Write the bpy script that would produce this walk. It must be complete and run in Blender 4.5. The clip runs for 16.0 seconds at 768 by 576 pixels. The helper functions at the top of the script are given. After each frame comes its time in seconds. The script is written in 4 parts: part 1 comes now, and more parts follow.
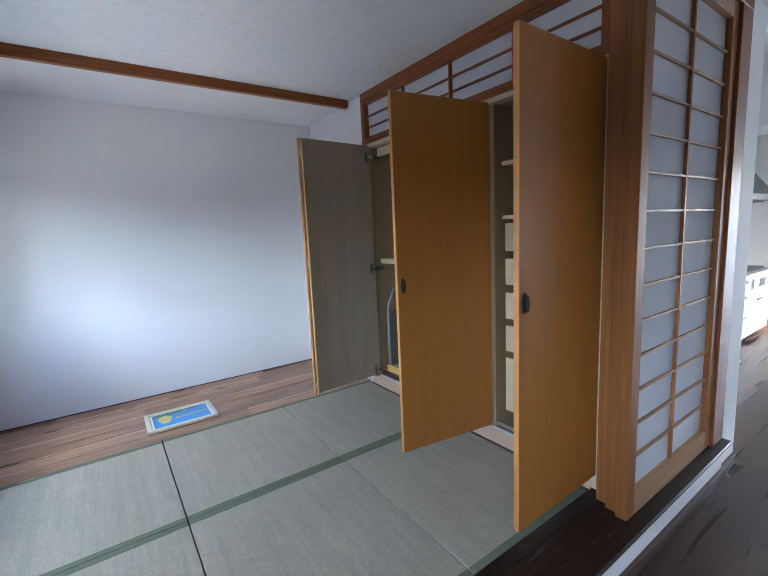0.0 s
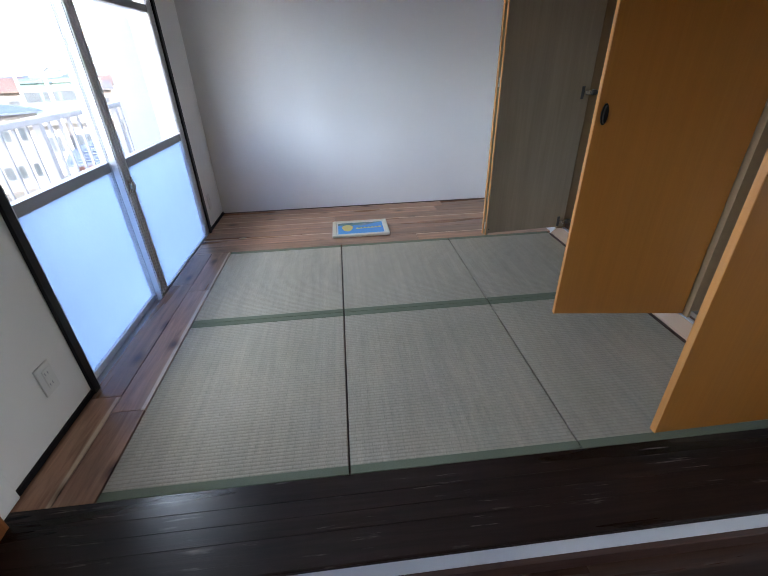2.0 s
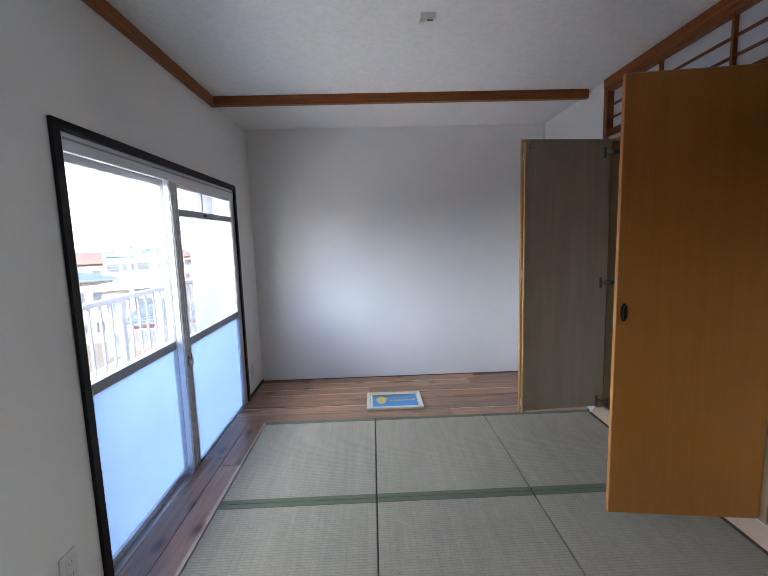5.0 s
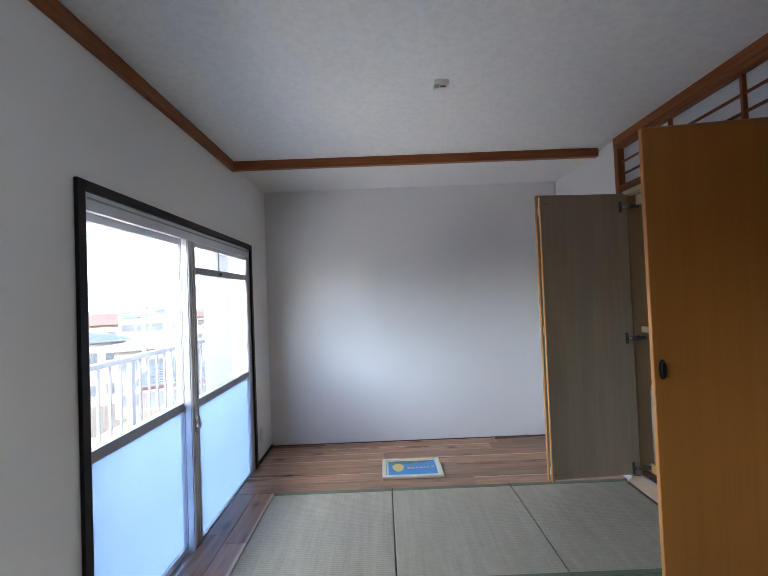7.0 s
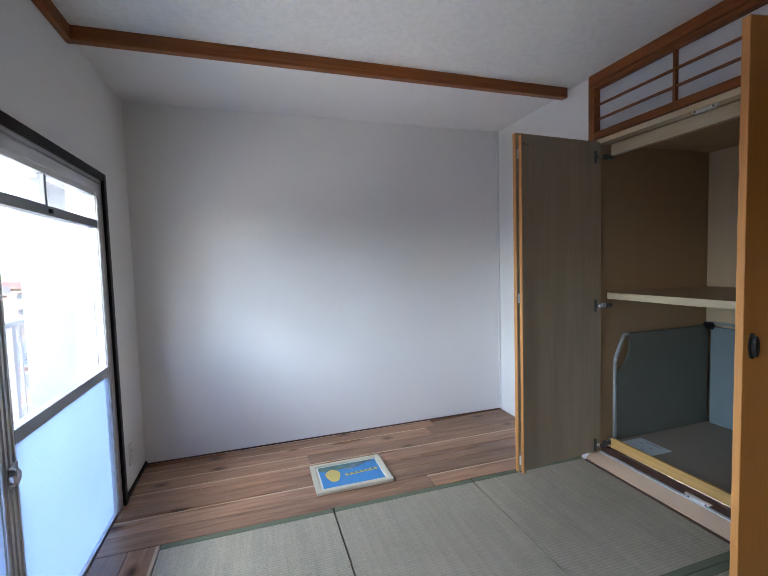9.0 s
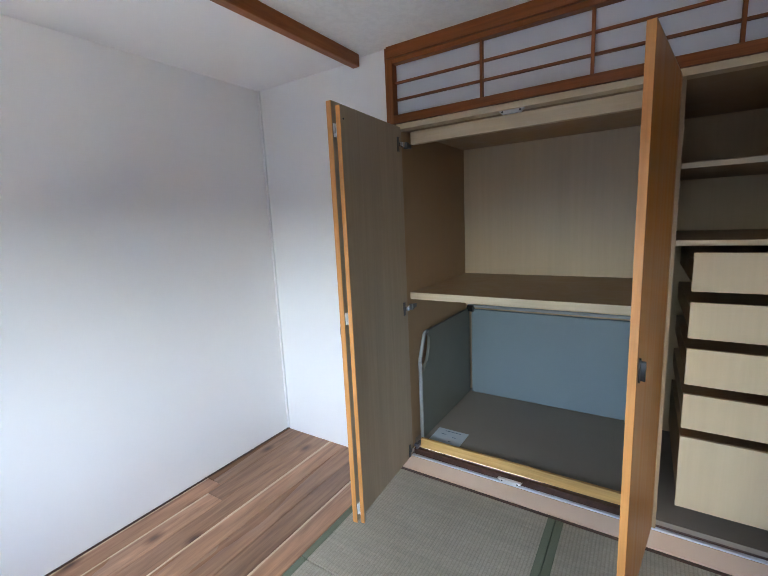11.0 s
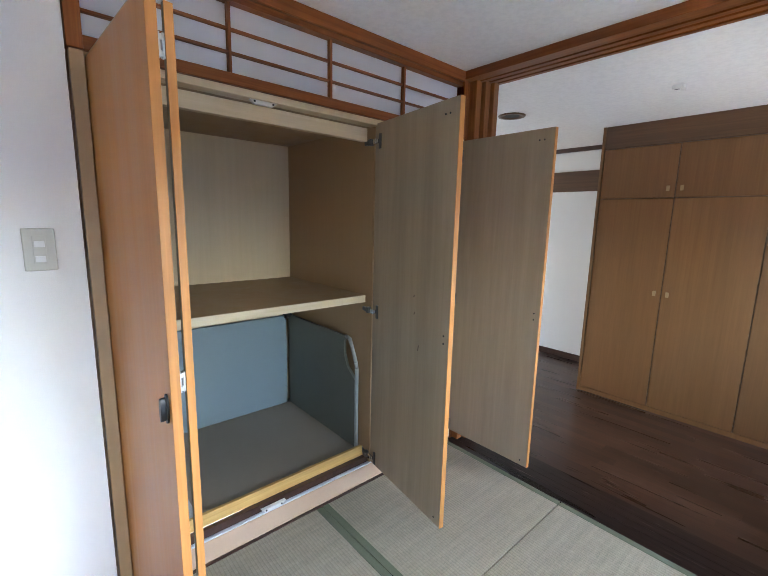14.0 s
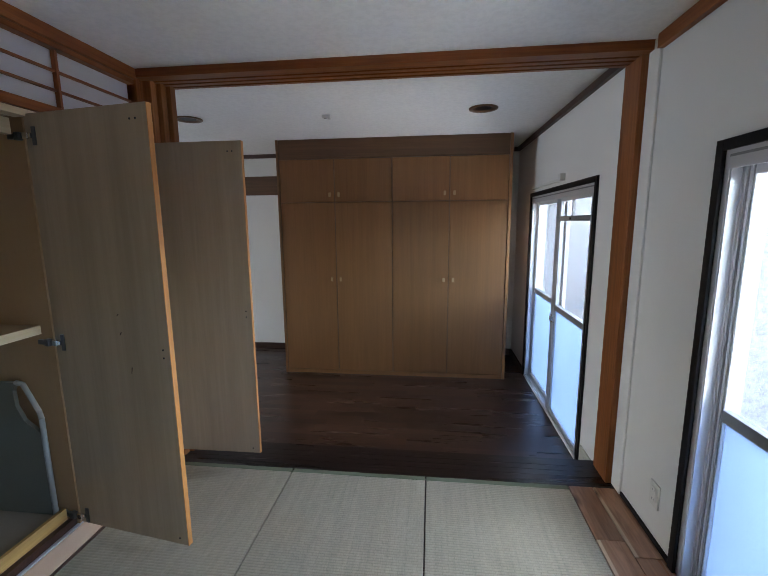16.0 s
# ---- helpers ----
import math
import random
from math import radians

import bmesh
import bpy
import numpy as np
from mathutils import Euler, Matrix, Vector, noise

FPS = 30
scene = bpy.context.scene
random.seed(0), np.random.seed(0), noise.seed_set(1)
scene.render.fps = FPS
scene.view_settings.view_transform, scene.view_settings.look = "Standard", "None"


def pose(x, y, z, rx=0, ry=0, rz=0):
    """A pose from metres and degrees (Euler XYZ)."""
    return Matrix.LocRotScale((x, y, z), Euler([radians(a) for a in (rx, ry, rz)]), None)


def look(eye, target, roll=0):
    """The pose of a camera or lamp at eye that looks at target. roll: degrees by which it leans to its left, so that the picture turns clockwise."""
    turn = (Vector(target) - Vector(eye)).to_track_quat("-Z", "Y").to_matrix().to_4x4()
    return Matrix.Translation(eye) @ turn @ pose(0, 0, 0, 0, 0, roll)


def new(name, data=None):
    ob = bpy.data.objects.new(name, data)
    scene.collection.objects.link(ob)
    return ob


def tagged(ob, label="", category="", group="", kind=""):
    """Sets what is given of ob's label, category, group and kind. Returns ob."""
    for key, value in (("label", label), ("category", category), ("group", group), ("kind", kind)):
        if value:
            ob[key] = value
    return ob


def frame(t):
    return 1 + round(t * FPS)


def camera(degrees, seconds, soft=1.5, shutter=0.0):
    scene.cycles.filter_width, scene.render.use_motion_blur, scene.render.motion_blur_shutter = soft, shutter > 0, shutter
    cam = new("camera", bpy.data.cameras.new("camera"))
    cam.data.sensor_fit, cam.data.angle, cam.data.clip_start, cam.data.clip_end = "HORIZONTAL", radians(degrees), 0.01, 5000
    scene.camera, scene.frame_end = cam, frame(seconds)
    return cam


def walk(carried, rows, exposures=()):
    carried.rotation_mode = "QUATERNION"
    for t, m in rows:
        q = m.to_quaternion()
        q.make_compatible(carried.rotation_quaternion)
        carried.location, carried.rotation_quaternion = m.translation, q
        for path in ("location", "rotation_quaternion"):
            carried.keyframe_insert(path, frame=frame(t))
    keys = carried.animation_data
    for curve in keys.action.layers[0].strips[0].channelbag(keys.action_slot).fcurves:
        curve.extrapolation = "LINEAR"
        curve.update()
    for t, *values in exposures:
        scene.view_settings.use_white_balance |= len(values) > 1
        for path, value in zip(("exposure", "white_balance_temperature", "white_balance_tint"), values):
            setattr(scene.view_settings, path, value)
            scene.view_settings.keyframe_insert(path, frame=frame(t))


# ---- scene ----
cam = camera(87.0, 16.0, soft=0.5)
PATH = [
    (0, (0.813, -0.863, 1.176), (1.942, 0.764, 0.9), -2.6),
    (0.5, (0.922, -0.849, 1.167), (1.726, 0.93, 0.73), -2.0),
    (1, (1.001, -0.85, 1.156), (1.497, 0.979, 0.517), -1.0),
    (1.5, (1.036, -0.816, 1.122), (1.316, 0.981, 0.291), -1.4),
    (2, (1.039, -0.808, 1.106), (1.196, 0.926, 0.122), -1.8),
    (2.5, (1.034, -0.818, 1.104), (1.126, 0.861, 0.022), -1.7),
    (3, (1.03, -0.824, 1.104), (1.088, 0.831, -0.018), -1.6),
    (3.5, (1.026, -0.819, 1.108), (1.062, 0.847, 0.003), -1.8),
    (4, (1.018, -0.826, 1.159), (1.042, 0.964, 0.267), -1.7),
    (4.5, (1.02, -0.851, 1.197), (1.049, 1.075, 0.659), -1.6),
    (5, (1.004, -0.869, 1.227), (1.057, 1.116, 0.983), -1.7),
    (5.2, (1.001, -0.873, 1.23), (1.057, 1.12, 1.072), -1.7),
    (7.3, (0.96, -0.772, 1.205), (0.967, 1.227, 1.251), -2.3),
    (7.5, (0.915, -0.707, 1.185), (0.933, 1.293, 1.221), -2.2),
    (8, (0.817, -0.541, 1.169), (0.983, 1.452, 1.168), -2.3),
    (8.5, (0.748, -0.296, 1.166), (1.081, 1.675, 1.117), -2.0),
    (9, (0.678, -0.095, 1.172), (1.285, 1.806, 1.051), -1.7),
    (9.5, (0.634, 0.113, 1.324), (1.551, 1.881, 1.141), -1.9),
    (10, (0.646, 0.245, 1.352), (1.849, 1.825, 1.115), -3.2),
    (10.2, (0.66, 0.32, 1.353), (1.971, 1.807, 1.09), -3.2),
    (12.3, (0.751, 1.29, 1.345), (2.713, 1.444, 0.991), -0.4),
    (12.5, (0.749, 1.404, 1.342), (2.717, 1.375, 0.986), 0.2),
    (13, (0.78, 1.628, 1.355), (2.705, 1.227, 0.989), 0.0),
    (13.5, (0.918, 1.76, 1.343), (2.712, 0.947, 0.996), 0.8),
    (14, (0.979, 1.864, 1.355), (2.459, 0.56, 1.022), 1.3),
    (14.5, (1.024, 1.994, 1.392), (2.085, 0.326, 1.093), 0.7),
    (15, (1.002, 2.025, 1.395), (1.684, 0.165, 1.118), 0.6),
    (15.5, (0.973, 2.034, 1.386), (1.377, 0.097, 1.092), -0.0),
    (16, (0.973, 2.035, 1.381), (1.202, 0.075, 1.058), -0.5),
]
EXPOSURE = [(0.0, 5.02, 6050, 17), (0.8, 4.87, 6300, 19), (1.5, 4.62, 6500, 20), (5.0, 4.67, 6650, 21), (8.0, 4.68, 6550, 20),
            (9.0, 4.77, 6600, 20), (10.0, 5.12, 6750, 19), (12.5, 5.4, 6750, 19), (14.5, 5.82, 6800, 18), (15.2, 5.42, 6700, 18),
            (16.0, 4.84, 6650, 18)]
walk(cam, [(t, look(eye, target, roll)) for t, eye, target, roll in PATH], EXPOSURE)

# ---- world, sun ----
world = bpy.data.worlds.new("world")
scene.world = world
world.use_nodes = True
_wn = world.node_tree
_sky = _wn.nodes.new("ShaderNodeTexSky")
_sky.sky_type = "NISHITA"
_sky.sun_disc = False
_sky.sun_elevation = radians(40)
_sky.sun_rotation = radians(155)
_sky.dust_density = 3.0
_sky.air_density = 1.0
_bg = _wn.nodes["Background"]
_bg.inputs["Strength"].default_value = 0.10
_wn.links.new(_sky.outputs[0], _bg.inputs["Color"])

sun_data = bpy.data.lights.new("sun", "SUN")
sun_data.energy = 2.1
sun_data.angle = radians(0.5)
sun_data.color = (1.0, 0.95, 0.87)
sun = new("sun", sun_data)
# the sun stands behind the building: the town across the street is lit, the window wall and balcony are in shade
sun.matrix_world = look((4.5, -9.5, 8.8), (0, 0, 0))

# added sky fill lamps: before the balcony, over both doors, in the kitchen window
# all stand out of view and brighten the rooms beyond what the sky gives
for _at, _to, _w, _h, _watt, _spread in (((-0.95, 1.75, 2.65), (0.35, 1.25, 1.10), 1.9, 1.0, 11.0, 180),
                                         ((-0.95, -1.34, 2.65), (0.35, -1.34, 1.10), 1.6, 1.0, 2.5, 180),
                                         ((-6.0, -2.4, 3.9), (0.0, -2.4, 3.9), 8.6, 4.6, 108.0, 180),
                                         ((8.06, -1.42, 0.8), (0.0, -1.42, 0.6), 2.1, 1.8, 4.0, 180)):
    _ld = bpy.data.lights.new("sky_fill", "AREA")
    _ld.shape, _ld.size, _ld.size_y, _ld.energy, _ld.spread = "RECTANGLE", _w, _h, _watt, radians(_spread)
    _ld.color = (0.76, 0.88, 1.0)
    new("sky_fill", _ld).matrix_world = look(_at, _to)

# ---- helpers for building ----
K = 1.05          # metres per unit of the floor plan
WM = {}           # poses of things and parts
Z2 = -0.207       # lower floor of the neighbouring room (plan units)
CEIL = 2.07


def bm_new():
    return bmesh.new()


def box(bm, x0, x1, y0, y1, z0, z1, bev=0.0, k=K):
    """A box in plan units, with bevelled edges where bev (metres) is given."""
    vs = [bm.verts.new((x * k, y * k, z * k)) for x in (x0, x1) for y in (y0, y1) for z in (z0, z1)]
    fs = [(0, 1, 3, 2), (4, 6, 7, 5), (0, 4, 5, 1), (2, 3, 7, 6), (0, 2, 6, 4), (1, 5, 7, 3)]
    made = [bm.faces.new([vs[i] for i in f]) for f in fs]
    if bev > 0:
        es = list({e for f in made for e in f.edges})
        bmesh.ops.bevel(bm, geom=es, offset=bev, segments=2, affect="EDGES", profile=0.5)
    return bm


def cyl(bm, a, b, r, seg=16, r2=None, k=K):
    """A round rod from a to b (plan units), radius in metres."""
    a, b = Vector(a) * k, Vector(b) * k
    d = b - a
    m = Matrix.Translation((a + b) / 2) @ d.to_track_quat("Z", "Y").to_matrix().to_4x4()
    bmesh.ops.create_cone(bm, cap_ends=True, segments=seg, radius1=r, radius2=r if r2 is None else r2, depth=d.length, matrix=m)
    return bm


def prism(bm, pts, axis, a, b, k=K):
    """A flat outline (plan units) pushed along an axis from a to b."""
    def place(p, h):
        q = {"x": (h, p[0], p[1]), "y": (p[0], h, p[1]), "z": (p[0], p[1], h)}[axis]
        return bm.verts.new(Vector(q) * k)
    lo, hi = [place(p, a) for p in pts], [place(p, b) for p in pts]
    n = len(pts)
    bm.faces.new(lo[::-1]), bm.faces.new(hi)
    for i in range(n):
        bm.faces.new((lo[i], lo[(i + 1) % n], hi[(i + 1) % n], hi[i]))
    bmesh.ops.recalc_face_normals(bm, faces=bm.faces)
    return bm


def tube(bm, pts, r, seg=8, k=K):
    for a, b in zip(pts, pts[1:]):
        cyl(bm, a, b, r, seg, k=k)
    for p in pts[1:-1]:
        bmesh.ops.create_icosphere(bm, subdivisions=2, radius=r, matrix=Matrix.Translation(Vector(p) * k))
    return bm


def mesh_of(name, bm, mat):
    me = bpy.data.meshes.new(name)
    bm.to_mesh(me)
    bm.free()
    me.materials.append(mat)
    return me


def thing(name, at, label="", category="", group="", kind="", turn=0.0, k=K):
    ob = new(name)
    ob.empty_display_size = 0.1
    m = Matrix.Translation(Vector(at) * k) @ Matrix.Rotation(radians(turn), 4, "Z")
    ob.matrix_basis = m
    WM[ob.name] = m
    return tagged(ob, label, category, group, kind)


def part(name, bm, mat, parent, label="", local=False, smooth=False):
    """One mesh under a thing or a part; the bmesh is in the place's coordinates, or in the thing's own (local)."""
    if not local:
        bmesh.ops.transform(bm, matrix=WM[parent.name].inverted(), verts=bm.verts)
    me = mesh_of(name, bm, mat)
    if smooth:
        for p in me.polygons:
            p.use_smooth = True
    ob = new(name, me)
    ob.parent = parent
    WM[ob.name] = WM[parent.name]
    return tagged(ob, label)


def single(name, bm, mat, label="", category="", kind="", group=""):
    """A thing or a piece of the setting made of one mesh, in the place's coordinates."""
    ob = new(name, mesh_of(name, bm, mat))
    WM[ob.name] = Matrix.Identity(4)
    return tagged(ob, label, category, group, kind)


# ---- materials ----
def mat_new(name, rough=0.6, metal=0.0, spec=0.5):
    m = bpy.data.materials.new(name)
    m.use_nodes = True
    b = m.node_tree.nodes["Principled BSDF"]
    b.inputs["Roughness"].default_value = rough
    b.inputs["Metallic"].default_value = metal
    b.inputs["Specular IOR Level"].default_value = spec
    return m, m.node_tree, b


def coords(nt, scale=(1, 1, 1), vary=0.0, rot=(0, 0, 0)):
    tc = nt.nodes.new("ShaderNodeTexCoord")
    mp = nt.nodes.new("ShaderNodeMapping")
    mp.inputs["Scale"].default_value = scale
    mp.inputs["Rotation"].default_value = rot
    out = tc.outputs["Object"]
    if vary:
        oi = nt.nodes.new("ShaderNodeObjectInfo")
        mul = nt.nodes.new("ShaderNodeMath")
        mul.operation = "MULTIPLY"
        mul.inputs[1].default_value = vary
        nt.links.new(oi.outputs["Random"], mul.inputs[0])
        add = nt.nodes.new("ShaderNodeVectorMath")
        nt.links.new(out, add.inputs[0])
        nt.links.new(mul.outputs[0], add.inputs[1])
        out = add.outputs[0]
    nt.links.new(out, mp.inputs["Vector"])
    return mp.outputs["Vector"]


def noise_tex(nt, vec, scale, detail=4.0, rough=0.55, dist=0.0):
    n = nt.nodes.new("ShaderNodeTexNoise")
    n.inputs["Scale"].default_value = scale
    n.inputs["Detail"].default_value = detail
    n.inputs["Roughness"].default_value = rough
    n.inputs["Distortion"].default_value = dist
    nt.links.new(vec, n.inputs["Vector"])
    return n.outputs["Fac"]


def ramp(nt, fac, stops):
    r = nt.nodes.new("ShaderNodeValToRGB")
    el = r.color_ramp.elements
    while len(el) < len(stops):
        el.new(0.5)
    for e, (p, c) in zip(el, stops):
        e.position, e.color = p, (*c, 1) if len(c) == 3 else c
    nt.links.new(fac, r.inputs[0])
    return r.outputs["Color"]


def mix(nt, a, b, fac, kind="MIX"):
    m = nt.nodes.new("ShaderNodeMix")
    m.data_type, m.blend_type = "RGBA", kind
    for sock, v in ((m.inputs["Factor"], fac), (m.inputs["A"], a), (m.inputs["B"], b)):
        if isinstance(v, (int, float)):
            sock.default_value = v
        elif isinstance(v, tuple):
            sock.default_value = (*v, 1)
        else:
            nt.links.new(v, sock)
    return m.outputs["Result"]


def bump(nt, b, height, strength, dist=0.001):
    bp = nt.nodes.new("ShaderNodeBump")
    bp.inputs["Strength"].default_value = strength
    bp.inputs["Distance"].default_value = dist
    nt.links.new(height, bp.inputs["Height"])
    nt.links.new(bp.outputs["Normal"], b.inputs["Normal"])


def gray(v):
    return (v, v, v)


def paint(name, c, rough=0.6, grain=400, spread=0.04, strength=0.25, big=1.2, metal=0.0, spec=0.5):
    m, nt, b = mat_new(name, rough, metal, spec)
    v = coords(nt)
    f1, f2 = noise_tex(nt, v, grain, 3), noise_tex(nt, v, big, 3)
    lo, hi = tuple(max(0, x * (1 - spread)) for x in c), tuple(min(1, x * (1 + spread)) for x in c)
    col = mix(nt, ramp(nt, f2, [(0.3, lo), (0.7, hi)]), ramp(nt, f1, [(0.3, gray(0.94)), (0.7, gray(1.0))]), 1.0, "MULTIPLY")
    nt.links.new(col, b.inputs["Base Color"])
    bump(nt, b, f1, strength, 0.0006)
    return m


def wood(name, dark, light, axis="x", rough=0.45, fine=60, vary=0.0, tint=0.0, knots=False, strength=0.15, stretch=14, contrast=(0.3, 0.72), spec=0.5, coat=0.0, blotch=0.62, sap=None, worn=None):
    """Wood with its grain along an axis; vary moves the grain from piece to piece, tint changes the tone of each piece."""
    m, nt, b = mat_new(name, rough, 0.0, spec)
    s = {"x": (1 / stretch, 1, 1), "y": (1, 1 / stretch, 1), "z": (1, 1, 1 / stretch)}[axis]
    v = coords(nt, s, vary)
    f = noise_tex(nt, v, fine, 6, 0.6, 0.6)
    g = noise_tex(nt, v, fine / 7, 3, 0.5, 1.0)
    col = ramp(nt, f, [(contrast[0], dark), (contrast[1], light)])
    col = mix(nt, col, ramp(nt, g, [(0.32, gray(blotch)), (0.6, gray(1.0))]), 0.7, "MULTIPLY")
    if tint:
        oi = nt.nodes.new("ShaderNodeObjectInfo")
        col = mix(nt, col, ramp(nt, oi.outputs["Random"], [(0.0, gray(1 - tint)), (0.5, (1.0, 0.93, 0.88)), (1.0, gray(1 + tint * 0.6))]), 1.0, "MULTIPLY")
    if sap:
        tc, sx, oi = nt.nodes.new("ShaderNodeTexCoord"), nt.nodes.new("ShaderNodeSeparateXYZ"), nt.nodes.new("ShaderNodeObjectInfo")
        nt.links.new(tc.outputs["Object"], sx.inputs[0])
        ad, gt, ml = (nt.nodes.new("ShaderNodeMath") for _ in range(3))
        ad.operation, gt.operation, ml.operation = "MULTIPLY_ADD", "GREATER_THAN", "MULTIPLY"
        nt.links.new(g, ad.inputs[0])
        ad.inputs[1].default_value = 0.022
        nt.links.new(sx.outputs["Y" if axis == "x" else "X"], ad.inputs[2])
        edge = ramp(nt, ad.outputs[0], [(0.054, gray(0)), (0.058, gray(1))])
        nt.links.new(oi.outputs["Random"], gt.inputs[0])
        gt.inputs[1].default_value = 0.42
        nt.links.new(edge, ml.inputs[0]), nt.links.new(gt.outputs[0], ml.inputs[1])
        col = mix(nt, col, sap, ml.outputs[0])
    if worn:
        w1 = noise_tex(nt, coords(nt, (0.05, 1, 1), 3.0), 90, 3, 0.6, 0.3)
        w2 = noise_tex(nt, coords(nt, (0.5, 1, 1), 5.0), 9, 4, 0.6, 0.5)
        wm = nt.nodes.new("ShaderNodeMath")
        wm.operation = "MULTIPLY"
        nt.links.new(ramp(nt, w1, [(0.60, gray(0)), (0.66, gray(1))]), wm.inputs[0])
        nt.links.new(ramp(nt, w2, [(0.52, gray(0)), (0.66, gray(1))]), wm.inputs[1])
        col = mix(nt, col, worn, wm.outputs[0])
    if knots:
        vo = nt.nodes.new("ShaderNodeTexVoronoi")
        vo.voronoi_dimensions = "2D"
        vo.inputs["Scale"].default_value = 3.9
        s2 = {"x": (0.55, 1, 1), "y": (1, 0.55, 1), "z": (1, 1, 0.55)}[axis]
        nt.links.new(coords(nt, s2, vary), vo.inputs["Vector"])
        col = mix(nt, col, ramp(nt, vo.outputs["Distance"], [(0.025, (0.10, 0.05, 0.025)), (0.055, (0.42, 0.32, 0.25)), (0.13, gray(1.0))]), 0.85, "MULTIPLY")
    nt.links.new(col, b.inputs["Base Color"])
    rr = ramp(nt, g, [(0.3, gray(rough * 0.85)), (0.7, gray(min(1, rough * 1.15)))])
    nt.links.new(rr, b.inputs["Roughness"])
    b.inputs["Coat Weight"].default_value = coat
    bump(nt, b, f, strength, 0.0006)
    return m


def tatami_mat():
    m, nt, b = mat_new("tatami_rush", 0.75, 0, 0.3)
    v = coords(nt, vary=7.0)
    br = nt.nodes.new("ShaderNodeTexBrick")
    br.offset, br.squash = 0.5, 1.0
    br.inputs["Scale"].default_value = 1.0
    br.inputs["Brick Width"].default_value = 0.052
    br.inputs["Row Height"].default_value = 0.0135
    br.inputs["Mortar Size"].default_value = 0.0022
    br.inputs["Mortar Smooth"].default_value = 0.9
    br.inputs["Color1"].default_value = (0.47, 0.408, 0.322, 1)
    br.inputs["Color2"].default_value = (0.445, 0.386, 0.304, 1)
    br.inputs["Mortar"].default_value = (0.38, 0.33, 0.258, 1)
    nt.links.new(v, br.inputs["Vector"])
    rib = nt.nodes.new("ShaderNodeTexWave")
    rib.bands_direction, rib.wave_profile = "Y", "SIN"
    rib.inputs["Scale"].default_value = math.tau / 0.0135 / 20
    rib.inputs["Distortion"].default_value = 0.9
    rib.inputs["Detail Scale"].default_value = 30
    nt.links.new(coords(nt), rib.inputs["Vector"])
    # shade between the rush ribs, put into the colour besides the bump
    rib_shade = ramp(nt, rib.outputs["Fac"], [(0.05, gray(0.7)), (0.4, gray(1.0))])
    fine = noise_tex(nt, coords(nt, (1, 0.08, 1), 7.0), 700, 2)
    big = noise_tex(nt, v, 3.0, 4)
    col = mix(nt, br.outputs["Color"], ramp(nt, fine, [(0.3, gray(0.82)), (0.7, gray(1.06))]), 1.0, "MULTIPLY")
    col = mix(nt, col, ramp(nt, big, [(0.3, (0.93, 0.95, 0.93)), (0.7, (1.0, 1.0, 1.0))]), 1.0, "MULTIPLY")
    # uneven patches set how strongly that painted rib shade shows
    worn = ramp(nt, noise_tex(nt, coords(nt, (1, 0.45, 1), 11.0), 5.0, 4, 0.6), [(0.35, gray(0.05)), (0.66, gray(0.36))])
    col = mix(nt, col, rib_shade, worn, "MULTIPLY")
    straw = noise_tex(nt, coords(nt, (1, 0.06, 1), 9.0), 42, 4, 0.65)
    col = mix(nt, col, ramp(nt, straw, [(0.3, (0.88, 0.90, 0.88)), (0.7, (1.07, 1.05, 1.02))]), 1.0, "MULTIPLY")
    nt.links.new(col, b.inputs["Base Color"])
    wv = nt.nodes.new("ShaderNodeMath")
    wv.operation = "MULTIPLY_ADD"
    nt.links.new(br.outputs["Fac"], wv.inputs[0])
    wv.inputs[1].default_value = -0.4
    nt.links.new(rib.outputs["Fac"], wv.inputs[2])
    bump(nt, b, wv.outputs[0], 0.5, 0.0018)
    return m


def heri_mat():
    m, nt, b = mat_new("green_cloth", 0.8, 0, 0.2)
    v = coords(nt)
    vo = nt.nodes.new("ShaderNodeTexVoronoi")
    vo.inputs["Scale"].default_value = 75
    vo.inputs["Randomness"].default_value = 0.15
    nt.links.new(v, vo.inputs["Vector"])
    n = noise_tex(nt, v, 900, 2)
    col = ramp(nt, vo.outputs["Distance"], [(0.2, (0.25, 0.265, 0.18)), (0.34, (0.165, 0.185, 0.125))])
    nt.links.new(mix(nt, col, ramp(nt, n, [(0.3, gray(0.8)), (0.7, gray(1.05))]), 1.0, "MULTIPLY"), b.inputs["Base Color"])
    bump(nt, b, n, 0.4, 0.0006)
    return m


def paper_wall(name, c, scale, relief, mottled):
    """Vinyl wallpaper with a pressed relief."""
    m, nt, b = mat_new(name, 0.7, 0, 0.3)
    v = coords(nt)
    f = noise_tex(nt, v, scale, 5, 0.65, 0.4)
    g = noise_tex(nt, v, 0.8, 3)
    lo = tuple(x * (1 - mottled) for x in c)
    col = mix(nt, ramp(nt, f, [(0.38, lo), (0.58, c)]), ramp(nt, g, [(0.3, gray(0.97)), (0.7, gray(1.0))]), 1.0, "MULTIPLY")
    nt.links.new(col, b.inputs["Base Color"])
    bump(nt, b, f, relief, 0.003)
    return m


